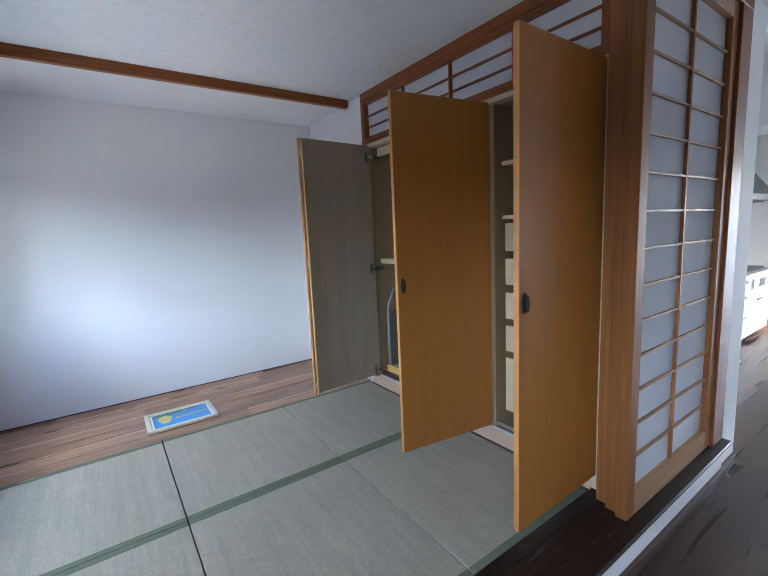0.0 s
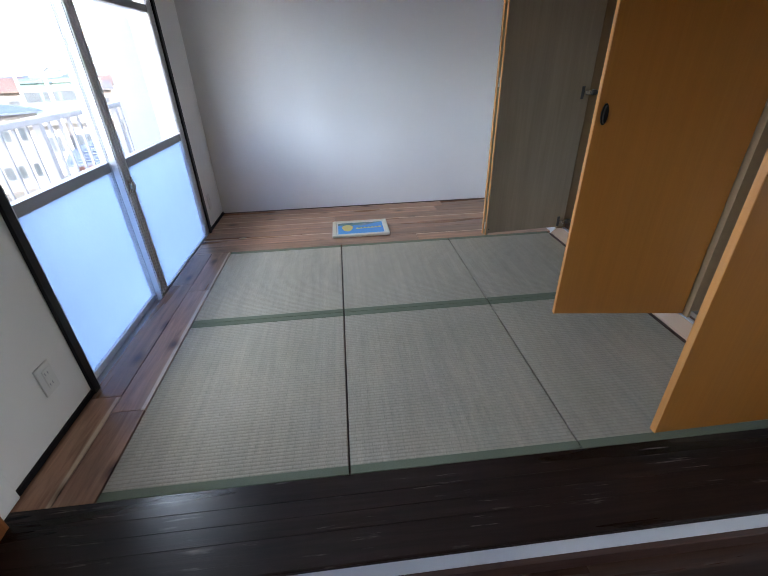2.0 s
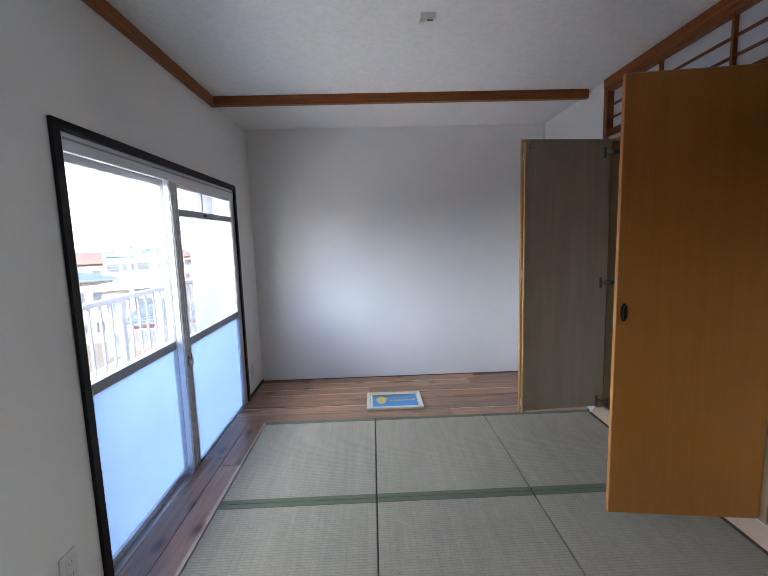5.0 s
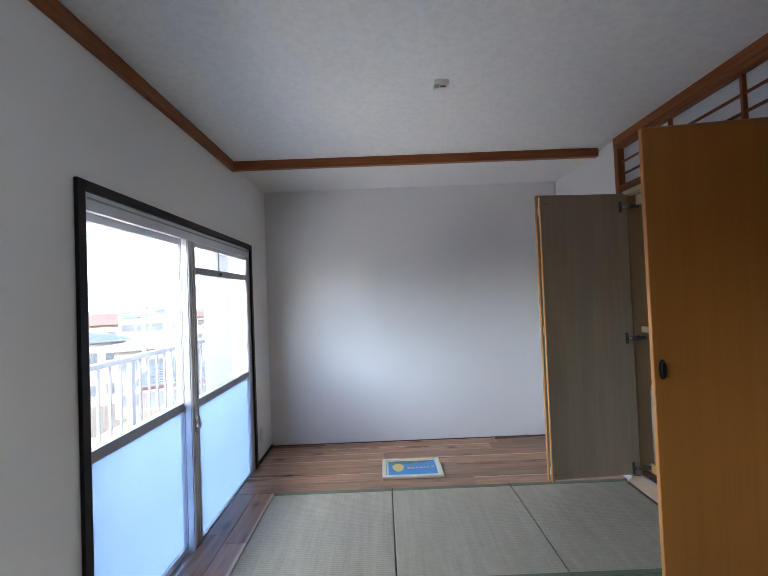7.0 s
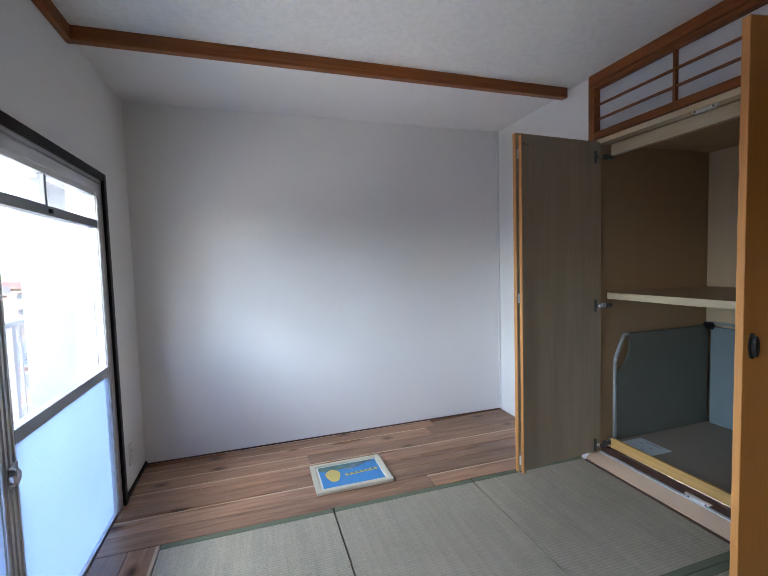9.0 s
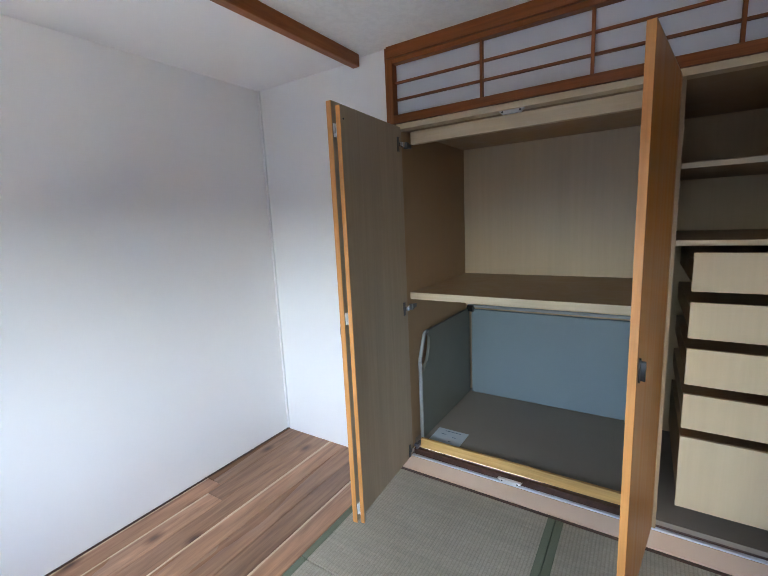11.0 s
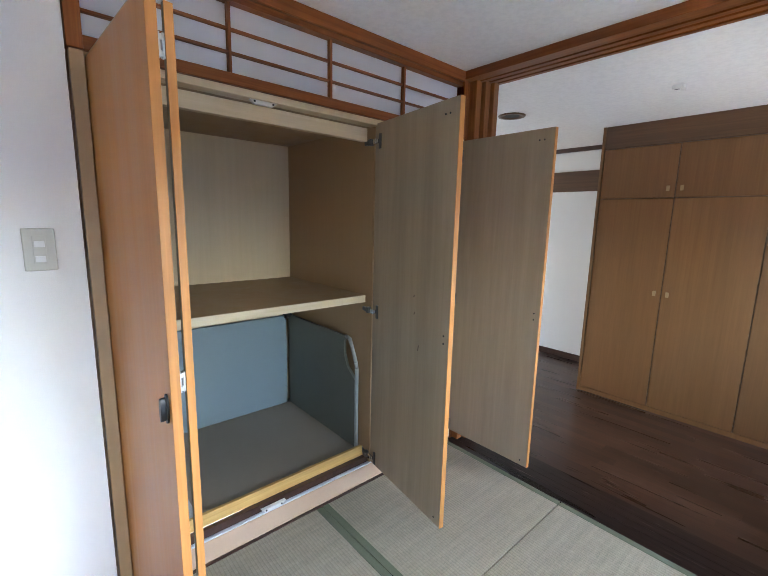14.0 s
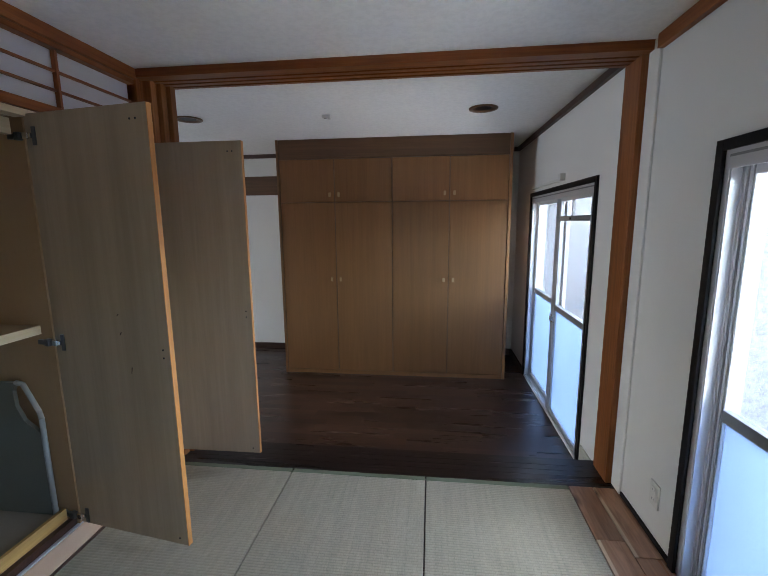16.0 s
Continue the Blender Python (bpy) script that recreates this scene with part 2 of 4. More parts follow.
def sheet(name, c, through_share, gloss=0.06, rough=0.35, relief=0.0, relief_scale=120):
    """Thin paper or frosted glass: it scatters light to both sides."""
    m = bpy.data.materials.new(name)
    m.use_nodes = True
    nt = m.node_tree
    nt.nodes.remove(nt.nodes["Principled BSDF"])
    out = nt.nodes["Material Output"]
    d, t, g = nt.nodes.new("ShaderNodeBsdfDiffuse"), nt.nodes.new("ShaderNodeBsdfTranslucent"), nt.nodes.new("ShaderNodeBsdfGlossy")
    v = coords(nt)
    n = noise_tex(nt, v, relief_scale, 3)
    col = ramp(nt, noise_tex(nt, v, 4, 3), [(0.3, tuple(x * 0.96 for x in c)), (0.7, c)])
    nt.links.new(col, d.inputs["Color"]), nt.links.new(col, t.inputs["Color"])
    g.inputs["Roughness"].default_value = rough
    m1, m2 = nt.nodes.new("ShaderNodeMixShader"), nt.nodes.new("ShaderNodeMixShader")
    m1.inputs[0].default_value = through_share
    m2.inputs[0].default_value = gloss
    nt.links.new(d.outputs[0], m1.inputs[1]), nt.links.new(t.outputs[0], m1.inputs[2])
    nt.links.new(m1.outputs[0], m2.inputs[1]), nt.links.new(g.outputs[0], m2.inputs[2])
    if relief:
        bp = nt.nodes.new("ShaderNodeBump")
        bp.inputs["Strength"].default_value = relief
        bp.inputs["Distance"].default_value = 0.002
        nt.links.new(n, bp.inputs["Height"])
        for s in (d, t, g):
            nt.links.new(bp.outputs[0], s.inputs["Normal"])
    nt.links.new(m2.outputs[0], out.inputs[0])
    return m


def clear_glass():
    m = bpy.data.materials.new("clear_glass")
    m.use_nodes = True
    nt = m.node_tree
    nt.nodes.remove(nt.nodes["Principled BSDF"])
    t, g, mx, fr, pw, sc = (nt.nodes.new(n) for n in ("ShaderNodeBsdfTransparent", "ShaderNodeBsdfGlossy", "ShaderNodeMixShader", "ShaderNodeLayerWeight", "ShaderNodeMath", "ShaderNodeMath"))
    t.inputs["Color"].default_value = (0.80, 0.83, 0.83, 1)
    g.inputs["Roughness"].default_value = 0.0
    pw.operation, sc.operation = "POWER", "MULTIPLY_ADD"
    pw.inputs[1].default_value, sc.inputs[1].default_value, sc.inputs[2].default_value = 5.0, 0.7, 0.04
    nt.links.new(fr.outputs["Facing"], pw.inputs[0]), nt.links.new(pw.outputs[0], sc.inputs[0])
    nt.links.new(sc.outputs[0], mx.inputs[0]), nt.links.new(t.outputs[0], mx.inputs[1]), nt.links.new(g.outputs[0], mx.inputs[2])
    nt.links.new(mx.outputs[0], nt.nodes["Material Output"].inputs[0])
    return m


M_WALL = paper_wall("white_wallpaper", (0.84, 0.83, 0.80), 380, 0.25, 0.03)
M_CEIL = paper_wall("embossed_ceiling_paper", (0.84, 0.84, 0.81), 34, 0.5, 0.07)
M_SMOOTH = paper_wall("smooth_white_paint", (0.80, 0.79, 0.77), 300, 0.1, 0.02)
M_TATAMI = tatami_mat()
M_HERI = heri_mat()
M_ACACIA_X = wood("acacia_board_x", (0.25, 0.120, 0.064), (0.54, 0.300, 0.175), "x", 0.30, 36, 9.0, 0.32, True, stretch=11, sap=(0.62, 0.45, 0.30))
M_ACACIA_Y = wood("acacia_board_y", (0.25, 0.120, 0.064), (0.54, 0.300, 0.175), "y", 0.30, 36, 9.0, 0.32, True, stretch=11, sap=(0.62, 0.45, 0.30))
M_WALNUT = wood("dark_walnut_floor", (0.028, 0.013, 0.008), (0.082, 0.038, 0.023), "x", 0.30, 110, 9.0, 0.5, stretch=20, strength=0.05, contrast=(0.2, 0.85))
M_SILL = wood("black_stained_sill", (0.010, 0.006, 0.005), (0.030, 0.016, 0.013), "x", 0.30, 46, 3.0, stretch=16, strength=1.0, spec=0.3, worn=(0.16, 0.13, 0.12))
M_DARKTRIM = wood("dark_brown_base_trim", (0.045, 0.018, 0.012), (0.085, 0.036, 0.022), "x", 0.45, 60, 3.0)
M_ORANGE = wood("orange_veneer", (0.41, 0.148, 0.023), (0.47, 0.182, 0.034), "z", 0.36, 110, 4.0, stretch=40, strength=0.03, contrast=(0.15, 0.9), blotch=0.88)
M_ORANGE_EDGE = wood("orange_edge_band", (0.62, 0.25, 0.065), (0.76, 0.335, 0.095), "z", 0.42, 80, 4.0, stretch=30, strength=0.05)
M_INNER = wood("grey_beige_door_back", (0.36, 0.28, 0.185), (0.47, 0.37, 0.255), "z", 0.40, 45, 4.0, stretch=22, strength=0.03, contrast=(0.2, 0.85), blotch=0.82)
M_CLOSET = wood("closet_lining", (0.385, 0.248, 0.130), (0.415, 0.272, 0.146), "z", 0.5, 60, 4.0, stretch=26, strength=0.03, contrast=(0.15, 0.9), blotch=0.94)
M_CLOSETBACK = wood("closet_back_panel", (0.62, 0.475, 0.285), (0.68, 0.53, 0.33), "z", 0.5, 45, 4.0, stretch=26, strength=0.03, contrast=(0.2, 0.85), blotch=0.94)
M_PINE = wood("pale_pine_edge", (0.60, 0.47, 0.29), (0.68, 0.55, 0.36), "y", 0.5, 70, 4.0, stretch=24, strength=0.05, blotch=0.9)
M_YPINE = wood("yellow_pine_lip", (0.58, 0.33, 0.10), (0.70, 0.43, 0.15), "y", 0.5, 90, 4.0, stretch=24, strength=0.2)
M_PINKSILL = paint("pinkish_beige_sill", (0.60, 0.41, 0.28), 0.5)
M_CEDAR = wood("red_brown_cedar_z", (0.20, 0.058, 0.015), (0.33, 0.115, 0.034), "z", 0.42, 70, 5.0, 0.12, stretch=26, strength=0.12, blotch=0.72, spec=0.25)
M_CEDAR_X = wood("red_brown_cedar_x", (0.20, 0.058, 0.015), (0.33, 0.115, 0.034), "x", 0.42, 70, 5.0, 0.12, stretch=26, strength=0.12, blotch=0.72, spec=0.25)
M_CEDAR_Y = wood("red_brown_cedar_y", (0.20, 0.058, 0.015), (0.33, 0.115, 0.034), "y", 0.42, 70, 5.0, 0.12, stretch=26, strength=0.12, blotch=0.72, spec=0.25)
M_SHOJI = wood("shoji_lattice_wood", (0.24, 0.085, 0.024), (0.38, 0.15, 0.047), "z", 0.45, 70, 5.0, 0.1, stretch=26, blotch=0.75, spec=0.25)
M_KUMIKO = wood("thin_lattice_wood", (0.34, 0.17, 0.075), (0.50, 0.29, 0.15), "x", 0.5, 70, 5.0, 0.1, stretch=26)
M_PAPER = sheet("shoji_paper", (0.80, 0.80, 0.83), 0.35, 0.0)
M_WARDROBE = wood("wardrobe_veneer", (0.195, 0.090, 0.033), (0.255, 0.122, 0.046), "z", 0.36, 70, 5.0, 0.10, stretch=30, strength=0.03, contrast=(0.2, 0.85), blotch=0.86, spec=0.4)
M_WARDROBE_TOP = wood("dark_wardrobe_filler", (0.105, 0.048, 0.019), (0.145, 0.070, 0.029), "x", 0.45, 70, 5.0, stretch=30)
M_ALU = paint("brushed_aluminium", (0.74, 0.75, 0.77), 0.32, 600, 0.03, 0.1, metal=0.4)
M_ALU_GREY = paint("greyed_aluminium", (0.36, 0.37, 0.38), 0.45, 600, 0.04, 0.1, metal=0.6)
M_BLACK = paint("black_brown_trim", (0.010, 0.008, 0.009), 0.45, 300, 0.2, 0.2, spec=0.25)
M_GLASS = clear_glass()
M_FROST = sheet("frosted_glass", (0.31, 0.385, 0.48), 0.92, 0.06, 0.25, 0.35, 60)
M_STEEL = paint("bright_steel", (0.70, 0.70, 0.70), 0.25, 500, 0.03, 0.05, metal=1.0)
M_HINGE = paint("dark_nickel", (0.15, 0.15, 0.15), 0.3, 400, 0.1, 0.1, metal=0.9)
M_DARKMETAL = paint("blackened_metal", (0.03, 0.03, 0.03), 0.35, 400, 0.2, 0.2, metal=0.6)
M_PLASTIC = paint("white_plastic", (0.75, 0.74, 0.70), 0.35, 500, 0.02, 0.05)
M_BEIGEPLATE = paint("beige_plastic", (0.56, 0.54, 0.46), 0.35, 500, 0.02, 0.05)
M_BLUEPAD = paint("slate_blue_vinyl", (0.20, 0.255, 0.265), 0.5, 300, 0.06, 0.2)
M_GREENPAD = paint("grey_green_vinyl", (0.15, 0.155, 0.125), 0.45, 300, 0.06, 0.25, 5)
M_TUBE = paint("grey_coated_tube", (0.34, 0.36, 0.35), 0.4, 300, 0.05, 0.1)
M_BOTTOM = paint("closet_base_board", (0.27, 0.225, 0.175), 0.5, 200, 0.08, 0.1)
M_LABEL = paint("pale_notice_sheet", (0.55, 0.60, 0.62), 0.5)
M_INK = paint("dark_ink", (0.05, 0.05, 0.05), 0.6)
M_CREAM = paint("cream_plastic_rim", (0.66, 0.61, 0.47), 0.4)
M_PBLUE = paint("printed_blue", (0.03, 0.27, 0.62), 0.35)
M_PGREEN = paint("printed_dark_green", (0.07, 0.16, 0.15), 0.35, big=14, spread=0.4)
M_PYELLOW = paint("printed_yellow", (0.70, 0.52, 0.14), 0.35)
M_PGREY = paint("printed_grey", (0.14, 0.20, 0.26), 0.35, big=30, spread=0.4)
M_STUCCO = paper_wall("rough_stucco", (0.33, 0.33, 0.34), 75, 1.0, 0.3)
M_CONCRETE = paint("grey_concrete", (0.40, 0.40, 0.39), 0.8, 60, 0.1, 0.4)
# white paint dimmed to grey: the railing's shaded look is put in the colour
M_DIMWHITE = paint("dimmed_white_paint", (0.20, 0.20, 0.21), 0.5)
M_HOOD = paint("grey_range_hood", (0.09, 0.095, 0.10), 0.4, metal=0.5)
M_WORKTOP = paint("stainless_worktop", (0.55, 0.55, 0.55), 0.3, metal=0.9)
M_WHITEGLOSS = paint("white_cabinet_lacquer", (0.78, 0.79, 0.80), 0.25, 500, 0.02, 0.03)

# ---- setting: floors, walls, ceilings ----
CEIL = 2.052      # ceiling over the mats
CEIL2 = 2.082      # ceiling of the neighbouring room
YF = 2.497        # far wall
XR = 2.368        # wall with the closet
YB = -2.68        # back wall of the neighbouring room
XE = 7.6          # far end of the kitchen


def solid(name, boxes, mat, label="", bev=0.0):
    bm = bm_new()
    for b in boxes:
        box(bm, *b, bev=bev)
    return single(name, bm, mat, label, "", "structure")


W1 = (0.488, 2.075, -0.045, 1.532)
W2 = (-2.02, -0.53, -0.19, 1.532)
wall_west = solid("wall_west", [
    (-0.27, 0, YF, 3.2, -0.5, 2.3), (-0.27, 0, W1[1], YF, -0.5, 2.3), (-0.27, 0, W1[0], W1[1], W1[3], 2.3), (-0.27, 0, W1[0], W1[1], -0.5, W1[2] - 0.004),
    (-0.27, 0, W2[1], W1[0], -0.5, 2.3), (-0.27, 0, W2[0], W2[1], W2[3], 2.3), (-0.27, 0, W2[0], W2[1], -0.5, W2[2] - 0.004), (-0.27, 0, -3.2, W2[0], -0.5, 2.3),
], M_WALL, "white papered window wall with two balcony doors")
wall_north = solid("wall_north", [(0, 3.5, YF, YF + 0.15, -0.3, 2.3)], M_WALL, "plain white papered end wall")
wall_closet = solid("wall_closet", [(XR, 3.5, 1.655, YF, -0.3, 2.3)], M_WALL, "white wall stub beside the closet")
wall_stub = solid("wall_stub", [(3.262, 3.5, -0.19, 1.655, -0.3, 2.3)], M_WALL, "white wall end beside the paper screens")
wall_closet_side = solid("wall_closet_side", [(2.45, 3.262, -0.035, -0.008, 0.0, 2.3)], M_SMOOTH, "white closet side behind the screens")
wall_south = solid("wall_south", [(-0.27, XE, YB - 0.15, YB, -0.3, 2.3)], M_WALL, "white papered back wall")
wall_kitchen = solid("wall_kitchen", [(3.5, XE + 0.15, 1.05, 1.2, -0.3, 2.3)], M_SMOOTH, "plain light kitchen wall")
KW = (-2.4, -0.3, -0.15, 1.7)
wall_east = solid("wall_east", [(XE, XE + 0.15, YB, KW[0], -0.3, 2.3), (XE, XE + 0.15, KW[1], 1.05, -0.3, 2.3),
                                (XE, XE + 0.15, KW[0], KW[1], -0.3, KW[2]), (XE, XE + 0.15, KW[0], KW[1], KW[3], 2.3)], M_SMOOTH, "plain light kitchen end wall")
beam = solid("hanging_wall", [(4.2, 4.32, -0.15, 1.05, 1.66, CEIL2)], M_SMOOTH, "white hanging wall before the kitchen")
pilaster = solid("wall_pilaster", [(0.0, 0.012, -0.042, 0.045, 0.0, CEIL)], M_WALL, "narrow white wall furring", 0.004)

ceiling = solid("ceiling", [(-0.27, 2.45, -0.2, 1.81, CEIL, 2.3)], M_CEIL, "white embossed wallpaper ceiling")
soffit = solid("ceiling_soffit", [(-0.27, 2.45, 1.81, YF + 0.1, CEIL - 0.012, 2.3)], M_SMOOTH, "smooth white ceiling soffit")
ceiling_south = solid("ceiling_south", [(-0.27, XE + 0.15, YB - 0.15, -0.2, CEIL2, 2.3), (2.45, XE + 0.15, -0.2, 1.2, CEIL2, 2.3)], M_CEIL, "white embossed ceiling of the next room")
roof = solid("roof_slab", [(-0.3, XE + 0.3, -3.3, 3.3, 2.302, 2.5)], M_CONCRETE, "concrete roof slab")

sub_floor = solid("floor_bed", [(0, 2.45, 0.0, YF, -0.2, -0.045)], M_CONCRETE)
floor_south = thing("floor_dark", (0, 0, Z2), "dark walnut plank floor, lightly glossy", "floor", kind="structure")
floor_north = thing("floor_boards", (0, 0, 0), "acacia floorboards with knots along wall and window", "floor", kind="structure")
part("floor_base", box(bm_new(), 0, XE, YB, 1.05, Z2 - 0.05, Z2 - 0.012), M_DARKTRIM, floor_south)

# sill between the rooms, with sliding grooves
def grooved(y_front, z_front, z_top, grooves, depth, down=1):
    pts = [(y_front, z_front), (y_front, z_top - 0.004 * down), (y_front + 0.004, z_top)]
    for g in grooves:
        pts += [(g - 0.009, z_top), (g - 0.009, z_top - depth * down), (g + 0.009, z_top - depth * down), (g + 0.009, z_top)]
    pts += [(0.0, z_top), (0.0, z_front)]
    return pts


TRACKS = (-0.165, -0.118, -0.071)
sill = single("threshold", prism(bm_new(), grooved(-0.242, -0.014, 0.0, TRACKS, 0.0014), "x", 0.0, 3.262), M_SILL, "black-stained worn wooden threshold with sliding grooves", "", "structure")
riser = solid("step_riser", [(0.0, 3.262, -0.205, -0.19, Z2, -0.014)], M_SMOOTH, "white painted step riser")
riser_trim = solid("step_base_trim", [(0.03, 3.262, -0.222, -0.205, Z2, -0.158)], M_DARKTRIM, "brown base trim under the step", 0.002)
lintel = single("lintel", prism(bm_new(), grooved(-0.2, 2.085, 2.012, TRACKS, 0.014, -1), "x", 0.0, 3.262), M_CEDAR_X, "red-brown wooden lintel with sliding grooves", "", "structure")
jamb = solid("door_jamb", [(0.0, 0.038, -0.2, -0.0425, -0.2, 2.012)], M_CEDAR, "red-brown wooden door jamb", 0.002)
post = solid("corner_post", [(2.352, 2.45, -0.088, -0.03, 0.0, 2.011)], M_CEDAR, "red-brown corner post", 0.002)
post_top = solid("corner_post_head", [(2.352, 2.405, -0.03, 0.0, 1.72, CEIL)], M_CEDAR, "red-brown corner post head", 0.002)
post_east = solid("screen_post", [(3.125, 3.261, -0.2, -0.036, 0.0, 2.011)], M_CEDAR, "brown wooden post beside the screens", 0.002)
trim_ceiling_west = solid("trim_ceiling_west", [(0.0, 0.026, 0.05, 1.81, CEIL - 0.055, CEIL)], M_CEDAR_Y, "brown wooden ceiling trim", 0.002)
trim_ceiling_north = solid("trim_ceiling_north", [(0.0, 2.336, 1.772, 1.81, CEIL - 0.055, CEIL)], M_CEDAR_X, "brown wooden ceiling trim with a cut end", 0.003)
trim_ceiling_closet = solid("trim_ceiling_closet", [(2.348, 2.40, 0.0, 1.636, CEIL - 0.05, CEIL)], M_CEDAR_Y, "brown wooden ceiling trim over the transom", 0.003)
trim_ceiling_south = solid("trim_ceiling_south", [(0.0, 0.03, YB, -0.2, CEIL2 - 0.04, CEIL2), (0.03, XE, YB, YB + 0.03, CEIL2 - 0.04, CEIL2)], M_DARKTRIM, "dark ceiling trim", 0.002)
band_south = solid("wall_band", [(2.40, XE, YB, YB + 0.02, 1.63, 1.84)], M_WARDROBE_TOP, "dark brown wooden wall band", 0.002)
baseboard = solid("baseboard", [(0.0, 0.008, 0.05, W1[0] - 0.03, 0.0, 0.02), (0.0, 0.008, W1[1] + 0.03, YF, 0.0, 0.02)], M_BLACK, "thin black skirting strip")
baseboard_north = solid("baseboard_north", [(0.0, XR, YF - 0.006, YF, 0.0, 0.007)], M_DARKTRIM, "thin dark skirting strip")
baseboard_south = solid("baseboard_south", [(0.0, XE, YB, YB + 0.015, Z2, Z2 + 0.07), (0.0, 0.014, YB + 0.015, W2[0] - 0.03, Z2, Z2 + 0.07),
                                            (0.0, 0.014, W2[1] + 0.03, -0.205, Z2, Z2 + 0.045), (3.262, 3.5, -0.204, -0.19, Z2, Z2 + 0.04)], M_DARKTRIM, "dark brown skirting board", 0.002)
corner_bead = solid("trim_corner", [(XR - 0.012, XR, YF - 0.012, YF, 0.008, CEIL - 0.012)], M_SMOOTH, "thin white corner trim", 0.001)


reveal = solid("outer_reveal", [(-0.32, -0.131, W[0] - 0.01, W[0] + 0.012, W[2] - 0.1, W[3]) for W in (W1, W2)] + [(-0.32, -0.131, W[1] - 0.012, W[1] + 0.01, W[2] - 0.1, W[3]) for W in (W1, W2)],
               M_STUCCO, "rough grey-white stucco reveal outside the balcony doors")

# ---- windows ----
def window(name, w, label, split, near_first):
    """A two-leaf aluminium balcony door in a black inner frame. near_first: which leaf carries the vent light."""
    y0, y1, z0, z1 = w
    t = thing(name, (0, (y0 + y1) / 2, z0), label, "window", kind="structure")
    bm = bm_new()
    box(bm, 0.001, 0.014, y0 - 0.03, y0 + 0.004, z0, z1 + 0.03, 0.002)
    box(bm, 0.001, 0.014, y1 - 0.004, y1 + 0.03, z0, z1 + 0.03, 0.002)
    box(bm, 0.001, 0.014, y0 + 0.004, y1 - 0.004, z1 - 0.004, z1 + 0.03, 0.002)
    part("window_trim", bm, M_BLACK, t, "black-brown wooden inner trim")
    bm = bm_new()
    for a, b in ((y0, y0 + 0.022), (y1 - 0.022, y1)):
        box(bm, -0.13, 0.0, a, b, z0, z1, 0.001)
        box(bm, -0.052, -0.046, a - 0.0, b + 0.006 if a == y0 else b, z0 + 0.02, z1 - 0.05)
    box(bm, -0.13, 0.0, y0 + 0.022, y1 - 0.022, z1 - 0.05, z1, 0.001)
    for x, dz in ((-0.035, 0.012), (-0.022, 0.024), (-0.010, 0.036)):
        box(bm, x - 0.003, x + 0.003, y0 + 0.022, y1 - 0.022, z1 - 0.05 - dz * 0.3, z1 - 0.05)
    for a, b in ((y0 + 0.022, y0 + 0.028), (y1 - 0.028, y1 - 0.022)):
        for x in (-0.041, -0.006):
            box(bm, x - 0.003, x + 0.003, a, b, z0 + 0.02, z1 - 0.05)
    box(bm, -0.008, 0.002, y0 + 0.022, y1 - 0.022, z1 - 0.062, z1 - 0.05, 0.001)
    box(bm, -0.13, 0.0, y0 + 0.022, y1 - 0.022, z0 - 0.003, z0 + 0.012, 0.001)
    for x in (-0.10, -0.06, -0.02):
        box(bm, x - 0.002, x + 0.002, y0 + 0.022, y1 - 0.022, z0 + 0.012, z0 + 0.02)
    part("window_frame", bm, M_ALU, t)
    # the head track's shadow is a grey strip here, not a cut groove
    part("track_shadow_line", box(bm_new(), 0.0021, 0.0032, y0 + 0.024, y1 - 0.024, z1 - 0.026, z1 - 0.018), M_ALU_GREY, t, "grey strip painted in as a shadow line along the head track")
    zb, zt, zm, wide = z0 + 0.02, z1 - 0.052, 0.645, 0.088
    leaves = ((y0 + 0.024, split + 0.05, -0.062, 0), (split - 0.045, y1 - 0.026, -0.02, 1))
    for a, b, x, k in leaves:
        leaf = thing("sash", (x, (a + b) / 2, zb), "sliding aluminium sash")
        leaf.parent = t
        leaf.matrix_basis = WM[t.name].inverted() @ WM[leaf.name]
        for key in ("label", "category"):
            if key in leaf:
                del leaf[key]
        bm = bm_new()
        sa, sb = (0.042, wide) if k == 0 else (wide, 0.042)
        for c, d in ((a, a + sa), (b - sb, b)):
            box(bm, x - 0.014, x + 0.014, c, d, zb, zt, 0.0015)
            n = round((d - c) / 0.021)
            for i in range(n):
                box(bm, x + 0.014, x + 0.019, c + 0.004 + i * 0.021, c + 0.012 + i * 0.021, zb, zt)
        box(bm, x - 0.014, x + 0.014, a + sa, b - sb, zt - 0.03, zt, 0.0015)
        box(bm, x - 0.014, x + 0.014, a + sa, b - sb, zb, zb + 0.03, 0.0015)
        part("stiles", bm, M_ALU, leaf)
        # grey strips put in as the shade of the grooves between the ribs
        bm = bm_new()
        for c, d in ((a, a + sa), (b - sb, b)):
            for i in range(round((d - c) / 0.021)):
                box(bm, x + 0.0142, x + 0.0155, c + 0.014 + i * 0.021, c + 0.019 + i * 0.021, zb, zt)
        part("groove_shade", bm, M_ALU_GREY, leaf, "grey strips for the shade between the stile ribs")
        part("middle_rail", box(bm_new(), x - 0.017, x + 0.017, a + sa - 0.006, b - sb + 0.006, zm, zm + 0.042, 0.002), M_ALU_GREY, leaf, "grey aluminium middle rail")
        part("lower_pane", box(bm_new(), x - 0.002, x + 0.002, a + sa, b - sb, zb + 0.03, zm), M_FROST, leaf, "frosted glass pane")
        top = zt - 0.03
